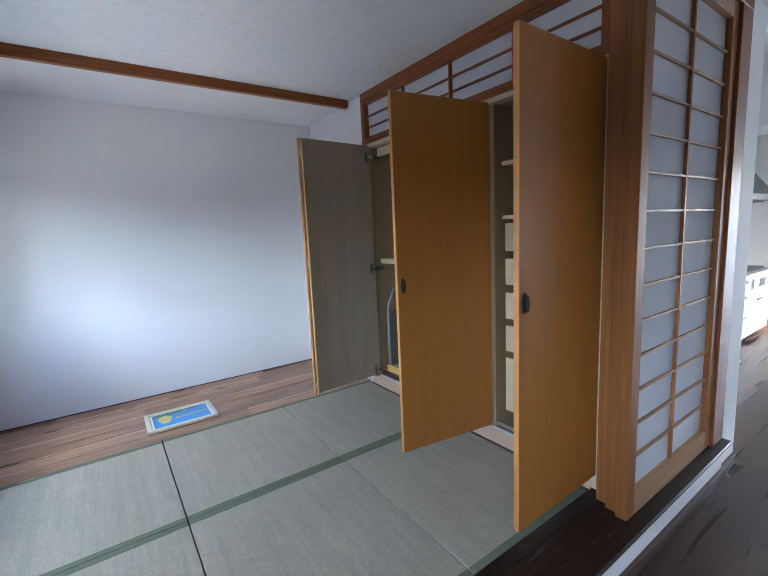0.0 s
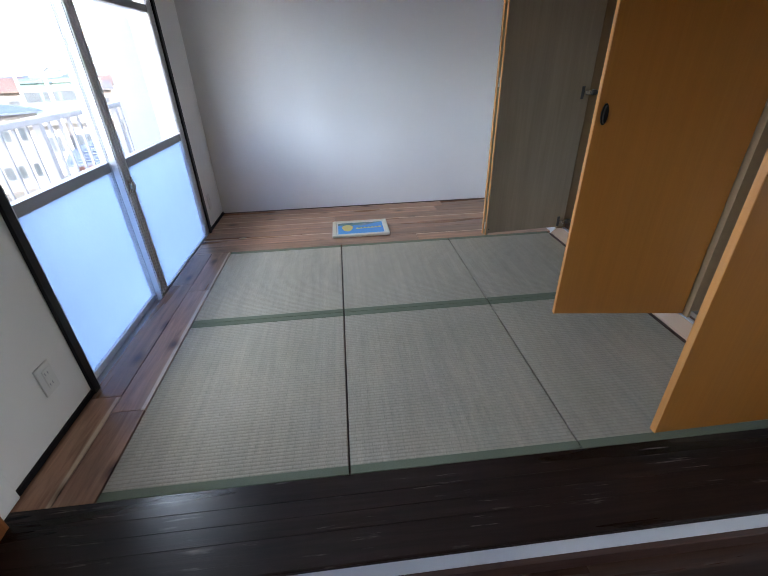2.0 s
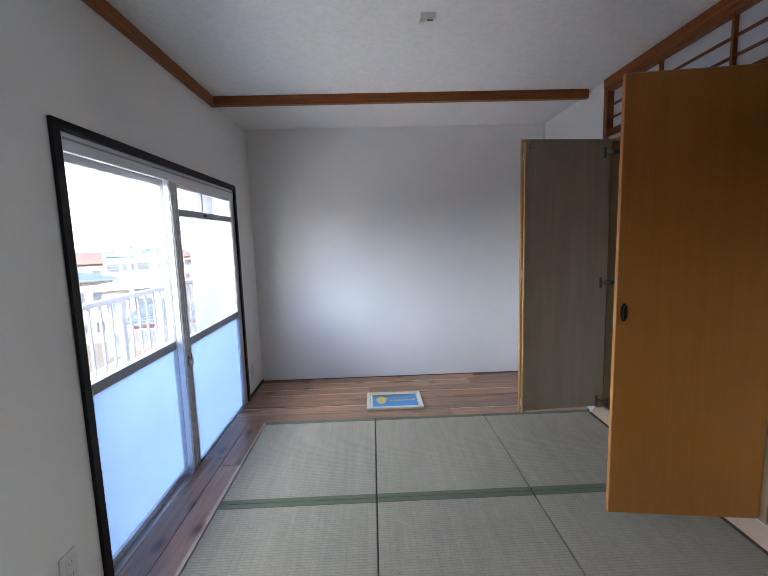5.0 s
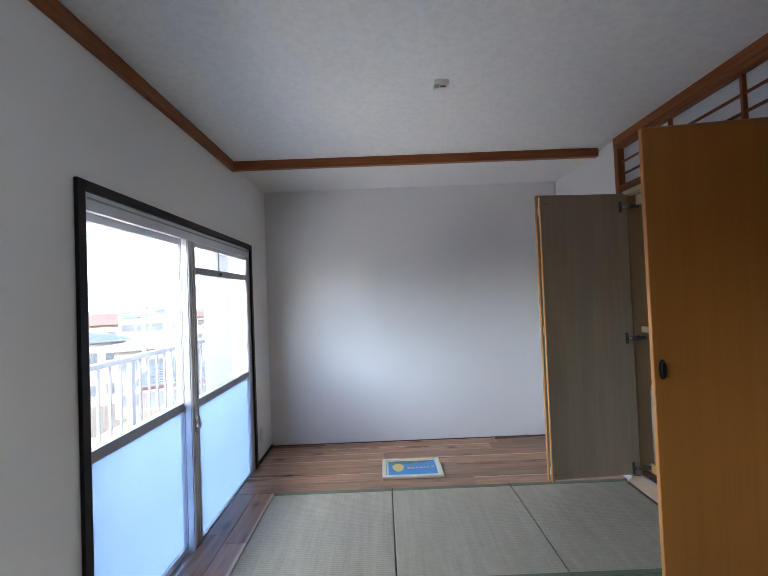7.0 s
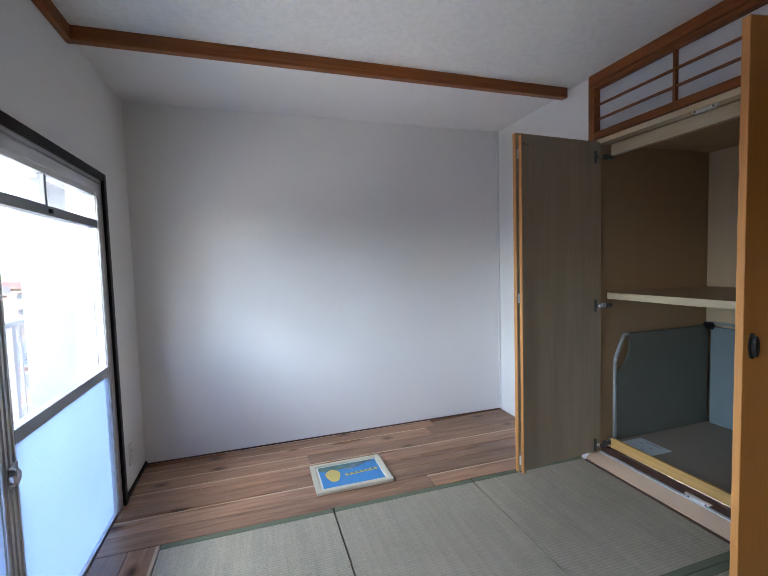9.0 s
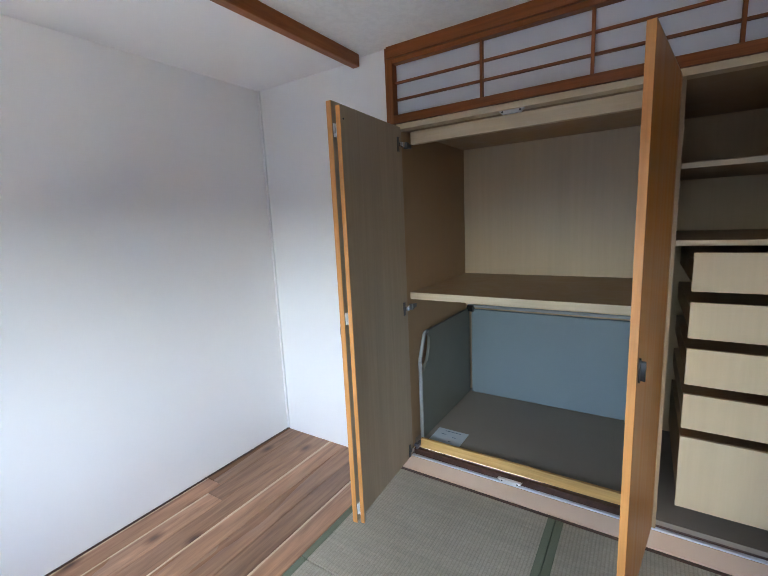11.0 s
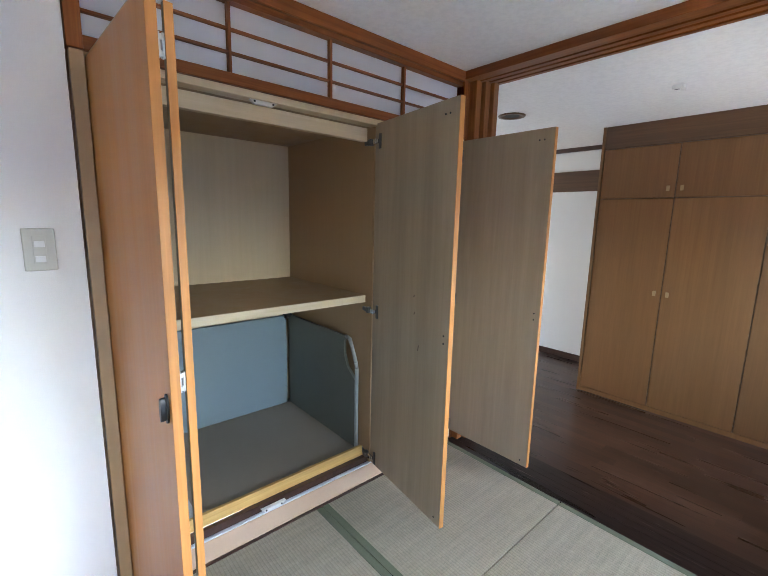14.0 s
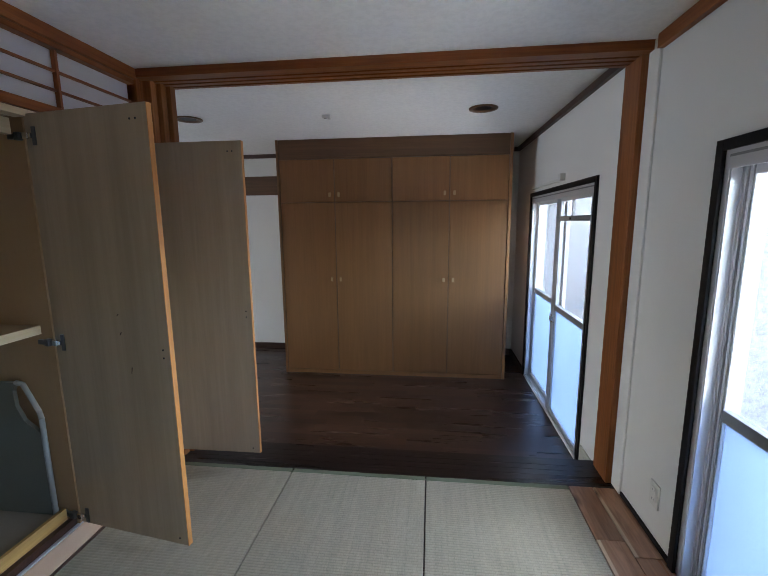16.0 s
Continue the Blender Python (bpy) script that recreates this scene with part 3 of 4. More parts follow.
        if k == near_first:
            part("vent_rail", box(bm_new(), x - 0.016, x + 0.016, a + sa - 0.004, b - sb + 0.004, 1.31, 1.345, 0.002), M_ALU_GREY, leaf, "grey aluminium vent rail")
            mid = a + (b - a) * 0.45
            part("vent_mullion", box(bm_new(), x - 0.01, x + 0.01, mid - 0.008, mid + 0.008, 1.345, zt - 0.03, 0.001), M_ALU_GREY, leaf)
            part("vent_catch", box(bm_new(), x + 0.016, x + 0.026, mid - 0.008, mid + 0.008, 1.318, 1.334, 0.001), M_DARKMETAL, leaf)
            part("vent_pane", box(bm_new(), x - 0.002, x + 0.002, a + sa, b - sb, 1.345, zt - 0.03), M_GLASS, leaf, "clear vent pane")
            top = 1.31
        part("upper_pane", box(bm_new(), x - 0.002, x + 0.002, a + sa, b - sb, zm + 0.042, top), M_GLASS, leaf, "clear glass pane")
        if k == 1:
            bm = bm_new()
            box(bm, x + 0.014, x + 0.022, a + 0.030, a + 0.056, 0.54, 0.60, 0.002)
            cyl(bm, (x + 0.022, a + 0.043, 0.572), (x + 0.034, a + 0.043, 0.572), 0.022, 20)
            box(bm, x + 0.03, x + 0.036, a + 0.036, a + 0.048, 0.575, 0.615, 0.002)
            part("crescent_lock", bm, M_STEEL, leaf, "steel crescent lock")
    return t


window_1 = window("window_1", W1, "two-leaf aluminium balcony door, clear above, frosted below", 1.225, 1)
window_2 = window("window_2", W2, "two-leaf aluminium balcony door of the next room", -1.22, 1)

# kitchen end window
t = thing("window_3", (XE, (KW[0] + KW[1]) / 2, KW[2]), "plain aluminium kitchen window", "window", kind="structure")
bm = bm_new()
for b in ((KW[0], KW[0] + 0.04, KW[2], KW[3]), (KW[1] - 0.04, KW[1], KW[2], KW[3]), (KW[0] + 0.04, KW[1] - 0.04, KW[2], KW[2] + 0.04), (KW[0] + 0.04, KW[1] - 0.04, KW[3] - 0.04, KW[3])):
    box(bm, XE + 0.02, XE + 0.1, *b)
part("window_frame", bm, M_ALU, t)
part("pane", box(bm_new(), XE + 0.05, XE + 0.054, KW[0] + 0.04, KW[1] - 0.04, KW[2] + 0.04, KW[3] - 0.04), M_GLASS, t)


# ---- tatami mats ----
MX, MY = (0.232, 0.942, 1.653, 2.345), (0.0, 0.88, 1.702)
for i in range(3):
    for j in range(2):
        x0, x1, y0, y1 = MX[i] + 0.0027, MX[i + 1] - 0.0027, MY[j] + 0.0015, MY[j + 1] - 0.0015
        mat_thing = thing("tatami_mat", (x0, y0, -0.045), "pale green-beige woven rush mat with green cloth edges", "floor mat", "mats on the raised floor")
        part("rush_surface", box(bm_new(), x0, x1, y0 + 0.029, y1 - 0.029, -0.045, 0.0, 0.003), M_TATAMI, mat_thing)
        for a, b in ((y0, y0 + 0.0295), (y1 - 0.0295, y1)):
            part("cloth_border", box(bm_new(), x0, x1, a, b, -0.045, 0.0012, 0.002), M_HERI, mat_thing, "green patterned cloth border")

# ---- closet ----
closet = thing("built_in_closet", (2.4, 0.8, 0.0), "open built-in closet with grey-brown lining and a middle shelf", "closet")
CX, CB = 2.40, 3.205
part("side_panel", box(bm_new(), CX, CB, 1.612, 1.65, 0.0, 1.725), M_CLOSET, closet)
part("side_panel", box(bm_new(), CX, CB, -0.006, 0.018, 0.0, 1.725), M_CLOSET, closet)
part("partition", box(bm_new(), CX, CB, 0.53, 0.558, 0.0, 1.725), M_CLOSET, closet)
part("back_panel", box(bm_new(), CB, CB + 0.02, 0.0, 1.65, 0.0, 1.76), M_CLOSETBACK, closet, "pale wood-grain back panel")
part("top_panel", box(bm_new(), CX + 0.03, CB, 0.018, 0.53, 1.705, 1.725), M_CLOSET, closet)
part("top_panel", box(bm_new(), CX + 0.03, CB, 0.558, 1.612, 1.705, 1.725), M_CLOSET, closet)
part("head_rail", box(bm_new(), 2.375, 2.43, 0.018, 1.612, 1.70, 1.7245, 0.001), M_PINE, closet, "pale wooden head rail")
part("head_beam", box(bm_new(), 2.425, 2.455, 0.58, 1.567, 1.636, 1.692, 0.001), M_PINE, closet, "pale wooden head beam")
shelf = part("shelf", box(bm_new(), 2.452, CB, 0.558, 1.612, 0.892, 0.925), M_CLOSET, closet)
part("shelf_edge", box(bm_new(), 2.444, 2.452, 0.562, 1.608, 0.892, 0.926, 0.001), M_PINE, shelf, "pale shelf edge band")
part("base_board", box(bm_new(), 2.45, CB, 0.558, 1.612, 0.09, 0.122), M_BOTTOM, closet, "grey-brown base board")
part("base_lip", box(bm_new(), 2.434, 2.45, 0.578, 1.57, 0.090, 0.142, 0.0015), M_YPINE, closet, "yellow pine front lip")
part("base_board", box(bm_new(), 2.41, CB, 0.018, 0.53, 0.07, 0.09), M_BOTTOM, closet)
# fills the open gap below the lip; the gap's shade is in its colour
part("kick_board", box(bm_new(), 2.412, 2.4335, 0.018, 1.612, 0.05, 0.0895), M_DARKTRIM, closet, "dark board for the shaded gap under the lip")
sill_c = part("front_sill", prism(bm_new(), [(2.347, 0.006), (2.412, 0.006), (2.412, 0.052), (2.394, 0.052), (2.347, 0.013)], "y", -0.006, 1.65), M_PINKSILL, closet, "pinkish beige front sill")
part("metal_strip", box(bm_new(), 2.396, 2.411, 0.0, 1.612, 0.052, 0.059, 0.001), M_ALU, sill_c, "aluminium door strip")
part("floor_strip", box(bm_new(), 2.336, 2.412, -0.006, 1.65, 0.0, 0.006), M_DARKTRIM, closet, "dark floor strip")
part("side_stile", box(bm_new(), 2.358, 2.398, 1.614, 1.648, 0.052, 1.722, 0.002), M_CLOSET, closet, "brown front stile")
part("side_stile", box(bm_new(), 2.358, 2.398, -0.028, -0.006, 0.01, 1.722, 0.002), M_PINE, closet, "pale front stile")
for y, z0, z1 in ((1.09, 1.686, 1.703), (1.09, 0.066, 0.082)):
    bm = prism(bm_new(), [(y - 0.055, z1), (y + 0.055, z1), (y + 0.035, z0), (y - 0.035, z0)], "x", 2.385, 2.40)
    c = part("door_catch", bm, M_PLASTIC, closet, "magnetic door catch plate")
    for q in (-0.035, 0.035):
        part("screw", cyl(bm_new(), (2.3835, y + q, (z0 + z1) / 2), (2.386, y + q, (z0 + z1) / 2), 0.004, 10), M_DARKMETAL, c)
# shelves and drawers of the narrow bay
for z in (1.436, 1.172):
    s = part("shelf", box(bm_new(), 2.46, CB, 0.018, 0.53, z - 0.018, z), M_CLOSET, closet)
    part("shelf_edge", box(bm_new(), 2.454, 2.46, 0.022, 0.526, z - 0.018, z + 0.0005, 0.001), M_PINE, s, "pale shelf edge band")
for z1, z0 in ((1.133, 0.998), (0.96, 0.83), (0.792, 0.658), (0.622, 0.49), (0.455, 0.172)):
    d = part("drawer", box(bm_new(), 2.428, 3.1, 0.075, 0.47, z0 + 0.02, z1 - 0.03), M_CLOSET, closet)
    part("drawer_front", box(bm_new(), 2.412, 2.428, 0.07, 0.475, z0, z1, 0.002), M_CLOSETBACK, d, "pale wood-grain drawer front")
    part("runner", box(bm_new(), 2.425, 3.1, 0.05, 0.07, (z0 + z1) / 2 + 0.01, (z0 + z1) / 2 + 0.02, 0.002), M_PLASTIC, d, "white drawer runner")


# ---- closet doors ----
def oval(bm, y, s, cx, cz, rx, rz, h, bev=True):
    """An upright oval pull on a door face at y; s tells to which side it stands out."""
    pts = [(cx + rx * math.cos(a), cz + rz * math.sin(a)) for a in (math.tau * i / 24 for i in range(24))]
    prism(bm, pts, "y", min(y, y + s * h), max(y, y + s * h), k=1.0)
    return bm


def closet_door(hinge, end, s, label, latch=False, scratched=False):
    """A single closet leaf standing open. s: the side (local y) of the orange front."""
    dx, dy = end[0] - hinge[0], end[1] - hinge[1]
    L, T = math.hypot(dx, dy) * K, 0.0215
    turn = math.degrees(math.atan2(-dy, -dx))
    t = thing("closet_door", (hinge[0], hinge[1], 0.0), label, "door", "closet doors", turn=turn)
    z0, z1 = 0.072 * K, 1.708 * K
    f = s * T / 2
    part("front_panel", box(bm_new(), -L + 0.002, 0, min(f * 0.55, f), max(f * 0.55, f), z0 + 0.002, z1 - 0.002, 0.0008, k=1), M_ORANGE, t, "orange-brown veneer front", local=True)
    part("back_panel", box(bm_new(), -L + 0.002, 0, min(-f, f * 0.55), max(-f, f * 0.55), z0 + 0.002, z1 - 0.002, 0.0008, k=1), M_INNER, t, "grey-beige wood-grain back", local=True)
    part("edge_band", box(bm_new(), -L - 0.001, -L + 0.002, -T / 2, T / 2, z0, z1, 0.0008, k=1), M_ORANGE_EDGE, t, "bright orange edge band", local=True)
    part("edge_band", box(bm_new(), -L + 0.002, 0, -T / 2, T / 2, z1 - 0.002, z1 + 0.0005, k=1), M_INNER, t, local=True)
    hz = 0.872 * K
    h = part("handle", oval(bm_new(), f, s, -L + 0.027, hz, 0.012, 0.036, 0.005), M_DARKMETAL, t, "black oval pull handle", local=True)
    part("grip", oval(bm_new(), f + s * 0.005, s, -L + 0.027, hz, 0.007, 0.029, 0.012), M_DARKMETAL, h, local=True)
    for z in (1.63, 0.862, 0.112):
        z *= K
        b = -f

        def leafbox(bm, x0, x1, d0, d1, za, zb, bev=0.001):
            return box(bm, x0, x1, min(b - s * d0, b - s * d1), max(b - s * d0, b - s * d1), z + za, z + zb, bev, k=1)

        hg = part("hinge", leafbox(bm_new(), -0.052, -0.036, 0.0, 0.006, -0.034, 0.034), M_HINGE, t, "dark nickel hinge plate", local=True)
        bm = leafbox(bm_new(), -0.040, 0.010, 0.004, 0.016, -0.009, 0.009, 0.003)
        leafbox(bm, -0.030, -0.004, 0.010, 0.020, -0.013, 0.013, 0.004)
        part("hinge_cup", bm, M_STEEL, hg, "bright chrome hinge cup", local=True)
        bm = leafbox(bm_new(), 0.006, 0.030, 0.004, 0.026, -0.015, 0.015, 0.004)
        leafbox(bm, 0.028, 0.068, 0.008, 0.022, -0.010, 0.010, 0.003)
        cyl(bm, (0.020, b - s * 0.026, z), (0.020, b - s * 0.030, z), 0.006, 12, k=1)
        part("hinge_arm", bm, M_HINGE, hg, local=True)
    for x, z in ((-L + 0.05, 1.66), (-L + 0.075, 1.66), (-L + 0.03, 0.865), (-L + 0.03, 0.835), (-L + 0.04, 0.10)):
        part("screw", cyl(bm_new(), (x, -f, z * K), (x, -f - s * 0.0015, z * K), 0.004, 10, k=1), M_DARKMETAL, t, local=True)
    if scratched:
        for x, z, w, q in ((-L * 0.60, 0.985, 0.004, 0.004), (-L * 0.61, 0.915, 0.004, 0.006), (-L * 0.67, 0.775, 0.003, 0.013)):
            bm = prism(bm_new(), [(x - w, z * K + q), (x + w * 0.5, z * K + q), (x + w * 2, z * K - q), (x + w, z * K - q)], "y", min(-f, -f - s * 0.0006), max(-f, -f - s * 0.0006), k=1.0)
            part("scratch", bm, M_DARKTRIM, t, "small dark scratch", local=True)
    if latch:
        g = -f - s * 0.015
        st = part("cover_strip", box(bm_new(), -L + 0.008, -L + 0.020, min(g, g - s * 0.018), max(g, g - s * 0.018), z0 + 0.004, z1 - 0.02, 0.001, k=1), M_INNER, t, "folding cover strip along the edge", local=True)
        part("strip_edge", box(bm_new(), -L + 0.005, -L + 0.008, min(g, g - s * 0.018), max(g, g - s * 0.018), z0 + 0.004, z1 - 0.02, 0.0006, k=1), M_ORANGE_EDGE, st, "bright orange edge", local=True)
        for z in (1.61, 0.93, 0.13):
            z *= K
            bm = bm_new()
            box(bm, -L + 0.006, -L + 0.026, min(-f, -f - s * 0.005), max(-f, -f - s * 0.005), z - 0.024, z + 0.024, 0.001, k=1)
            box(bm, -L + 0.009, -L + 0.020, min(g, g + s * 0.005), max(g, g + s * 0.005), z - 0.024, z + 0.024, 0.001, k=1)
            for q in (-0.016, 0.016):
                box(bm, -L + 0.010, -L + 0.018, min(-f, g), max(-f, g), z + q - 0.006, z + q + 0.006, 0.001, k=1)
            part("strip_hinge", bm, M_PLASTIC, st, "ivory plastic hinge", local=True)
    return t


closet_door((2.385, 1.603), (1.838, 1.566), 1, "open orange-brown closet door with folding cover strip", True)
closet_door((2.385, 0.553), (1.852, 0.630), -1, "open orange-brown closet door at the closet partition", scratched=True)
closet_door((2.385, -0.012), (1.843, -0.018), -1, "open orange-brown closet door beside the paper screens")

# ---- transom over the closet ----
tr = thing("lattice_transom", (2.40, 0.8, 1.72), "red-brown wooden lattice transom with white paper", "transom")
part("bottom_rail", box(bm_new(), 2.362, 2.40, -0.02, 1.63, 1.7255, 1.762, 0.002), M_CEDAR_Y, tr)
part("top_rail", box(bm_new(), 2.362, 2.40, -0.02, 1.63, 1.982, CEIL - 0.05, 0.002), M_CEDAR_Y, tr)
part("stile", box(bm_new(), 2.360, 2.402, 1.614, 1.652, 1.725, CEIL, 0.002), M_CEDAR, tr)
part("stile", box(bm_new(), 2.364, 2.40, -0.02, 0.0, 1.762, 1.982, 0.002), M_CEDAR, tr)
for y in (1.209, 0.806, 0.402):
    part("upright_bar", box(bm_new(), 2.378, 2.398, y - 0.0055, y + 0.0055, 1.762, 1.982, 0.001), M_CEDAR, tr)
for z in (1.832, 1.905):
    part("cross_bar", box(bm_new(), 2.384, 2.398, 0.0, 1.614, z - 0.0045, z + 0.0045, 0.001), M_CEDAR_Y, tr)
part("paper", box(bm_new(), 2.400, 2.402, -0.004, 1.618, 1.758, 1.986), M_PAPER, tr, "white shoji paper")

# ---- sliding paper screens, pushed to one side ----
def shoji(x0, y, label):
    x1, T = x0 + 0.855 - (x0 - 2.27), 0.021
    t = thing("paper_screen", (x0, y, 0.0), label, "shoji screen", "sliding paper screens")
    for a, b in ((x0, x0 + 0.062), (x1 - 0.062, x1)):
        part("stile", box(bm_new(), a, b, y - T, y + T, 0.003, 2.016, 0.002), M_SHOJI, t)
    part("bottom_rail", box(bm_new(), x0 + 0.062, x1 - 0.062, y - T, y + T, 0.003, 0.092, 0.002), M_KUMIKO, t)
    part("top_rail", box(bm_new(), x0 + 0.062, x1 - 0.062, y - T, y + T, 1.945, 2.016, 0.002), M_KUMIKO, t)
    xm = (x0 + x1) / 2
    part("upright_bar", box(bm_new(), xm - 0.007, xm + 0.007, y - 0.009, y + 0.004, 0.092, 1.945, 0.001), M_SHOJI, t)
    for i in range(1, 14):
        z = 0.092 + i * 0.1323
        part("cross_bar", box(bm_new(), x0 + 0.062, x1 - 0.062, y - 0.007, y + 0.004, z - 0.0045, z + 0.0045, 0.0008), M_KUMIKO, t)
    part("paper", box(bm_new(), x0 + 0.058, x1 - 0.058, y + 0.005, y + 0.0065, 0.088, 1.95), M_PAPER, t, "white shoji paper")


for x0, y in ((2.270, TRACKS[0]), (2.290, TRACKS[1]), (2.312, TRACKS[2])):
    shoji(x0, y, "brown-framed sliding screen with white paper and lattice")

# ---- bed-rail style liner in the lower bay ----
liner = thing("folding_liner", (2.47, 1.08, 0.122), "blue-grey padded liner with grey tube rails", "storage liner")
part("back_pad", box(bm_new(), 3.155, 3.175, 0.615, 1.555, 0.124, 0.695, 0.006), M_BLUEPAD, liner, "slate blue back pad")
for y, s in ((1.578, -1), (0.592, 1)):
    pts = [(2.475, 0.126), (3.16, 0.126), (3.16, 0.70), (2.548, 0.70), (2.57, 0.665), (2.568, 0.60), (2.54, 0.54), (2.475, 0.49)]
    sd = part("side_pad", prism(bm_new(), pts, "y", y - 0.008, y + 0.008), M_GREENPAD, liner, "grey-green vinyl side pad")
    part("tube_rail", tube(bm_new(), [(2.468, y, 0.124), (2.468, y, 0.55), (2.474, y, 0.58), (2.528, y, 0.692), (2.56, y, 0.698)], 0.010, 10), M_TUBE, sd, "grey steel tube", smooth=True)
    cy = y + s * 0.02
    part("corner_knob", cyl(bm_new(), (3.15, y, 0.70), (3.15, cy + s * 0.02, 0.70), 0.022, 14), M_DARKMETAL, sd, "black corner clamp")
part("tube_rail", tube(bm_new(), [(3.165, 1.578, 0.715), (3.165, 0.592, 0.715)], 0.010, 10), M_TUBE, liner, "grey steel tube")
notice = thing("notice_sheet", (2.53, 1.46, 0.1225), "pale blue-grey notice sheet lying in the closet", "paper sheet")
part("sheet", box(bm_new(), 2.455, 2.615, 1.372, 1.545, 0.1225, 0.1245), M_LABEL, notice)
for x, y0, y1 in ((2.595, 1.41, 1.50), (2.56, 1.48, 1.51), (2.545, 1.42, 1.44), (2.50, 1.43, 1.445)):
    part("printed_line", box(bm_new(), x - 0.003, x + 0.003, y0, y1, 0.1245, 0.1247), M_PGREY, notice)


# ---- framed picture board on the floor ----
pic = thing("picture_board", (1.08, 1.955, 0.0), "cream-rimmed board with blue printed picture, lying on boards", "picture board", turn=0)
PX0, PX1, PY0, PY1 = 0.884, 1.278, 1.815, 2.095
bm = bm_new()
box(bm, PX0, PX1, PY0, PY0 + 0.025, 0.0, 0.022, 0.006)
box(bm, PX0, PX1, PY1 - 0.025, PY1, 0.0, 0.022, 0.006)
box(bm, PX0, PX0 + 0.028, PY0 + 0.02, PY1 - 0.02, 0.0, 0.022, 0.006)
box(bm, PX1 - 0.028, PX1, PY0 + 0.02, PY1 - 0.02, 0.0, 0.022, 0.006)
part("rim", bm, M_CREAM, pic)
part("white_mount", box(bm_new(), PX0 + 0.02, PX1 - 0.02, PY0 + 0.018, PY1 - 0.018, 0.002, 0.014), M_PLASTIC, pic, "white mount")
part("print", box(bm_new(), PX0 + 0.04, PX1 - 0.036, PY0 + 0.036, PY1 - 0.036, 0.014, 0.0152), M_PBLUE, pic, "blue printed picture")
def blob(pts, z, mat, name):
    part(name, prism(bm_new(), pts, "z", z, z + 0.0006), mat, pic)
blob([(0.924, 2.02), (1.0, 2.0), (1.07, 2.015), (1.15, 2.03), (1.22, 2.045), (1.242, 2.059), (0.924, 2.059)], 0.0152, M_PGREEN, "printed_hills")
blob([(1.06, 2.0), (1.10, 2.035), (1.15, 2.04), (1.18, 2.03), (1.13, 2.005), (1.09, 1.992)], 0.0158, M_PGREY, "printed_rocks")
blob([(0.99 + 0.038 * math.cos(a) * (1 + 0.12 * math.sin(3 * a)), 1.955 + 0.062 * math.sin(a)) for a in (math.tau * i / 20 for i in range(20))], 0.0164, M_PYELLOW, "printed_shape")
blob([(1.055, 1.955), (1.048, 1.944), (1.055, 1.933), (1.225, 1.945), (1.232, 1.956), (1.225, 1.967)], 0.0158, M_PYELLOW, "printed_banner")
bm = bm_new()
for i in range(6):
    box(bm, 1.066 + i * 0.026, 1.082 + i * 0.026, 1.941 + i * 0.0016, 1.956 + i * 0.0016, 0.0165, 0.0168)
part("banner_bars", bm, M_PGREY, pic)


# ---- wall plates, ceiling fittings ----
def plate(name, face, at, w, h, label, marks, mat=M_PLASTIC):
    """A wall plate; face: 'x' for a wall to the west (plate looks to +x) or '-x'."""
    s = 1 if face == "x" else -1
    x, y, z = at
    t = thing(name, at, label, "wall plate")
    part("plate", box(bm_new(), min(x, x + s * 0.008), max(x, x + s * 0.008), y - w / 2, y + w / 2, z - h / 2, z + h / 2, 0.003), mat, t)
    part("insert", box(bm_new(), min(x + s * 0.008, x + s * 0.0105), max(x + s * 0.008, x + s * 0.0105), y - w * 0.2, y + w * 0.2, z - h * 0.33, z + h * 0.33, 0.001), mat, t)
    for dz in marks:
        bm = bm_new()
        for dy in (-0.006, 0.006):
            box(bm, min(x + s * 0.0105, x + s * 0.0111), max(x + s * 0.0105, x + s * 0.0111), y + dy - 0.0012, y + dy + 0.0012, z + dz - 0.005, z + dz + 0.005)
        part("slots", bm, M_ALU_GREY, t)
    return t


plate("wall_outlet", "x", (0.0, 0.318, 0.20), 0.066, 0.104, "white wall outlet above the skirting", (0.02, -0.02))
plate("wall_outlet", "x", (0.0, 2.225, 0.185), 0.05, 0.105, "narrow white wall outlet beside the window", (0.02,))
plate("outlet_box", "x", (0.0, -0.40, -0.105), 0.16, 0.12, "beige double floor outlet below the window", (0.02, -0.02), M_BEIGEPLATE)
plate("light_switch", "-x", (XR, 1.753, 1.19), 0.07, 0.114, "beige double light switch on white wall", (), M_BEIGEPLATE)
sw = bpy.data.objects["light_switch"]
for z in (1.205, 1.165):
    part("rocker", box(bm_new(), XR - 0.0135, XR - 0.0105, 1.742, 1.764, z - 0.008, z + 0.008, 0.001), M_PLASTIC, sw)


def ceiling_plug(x, y, z):
    t = thing("ceiling_socket", (x, y, z), "small white ceiling lamp socket", "ceiling socket")
    part("body", box(bm_new(), x - 0.03, x + 0.03, y - 0.018, y + 0.018, z - 0.022, z, 0.004), M_PLASTIC, t)
    part("hook", box(bm_new(), x - 0.034, x - 0.014, y - 0.012, y + 0.012, z - 0.034, z - 0.02, 0.003), M_PLASTIC, t)
    part("slots", box(bm_new(), x - 0.004, x + 0.02, y - 0.006, y + 0.006, z - 0.0225, z - 0.0215), M_INK, t)


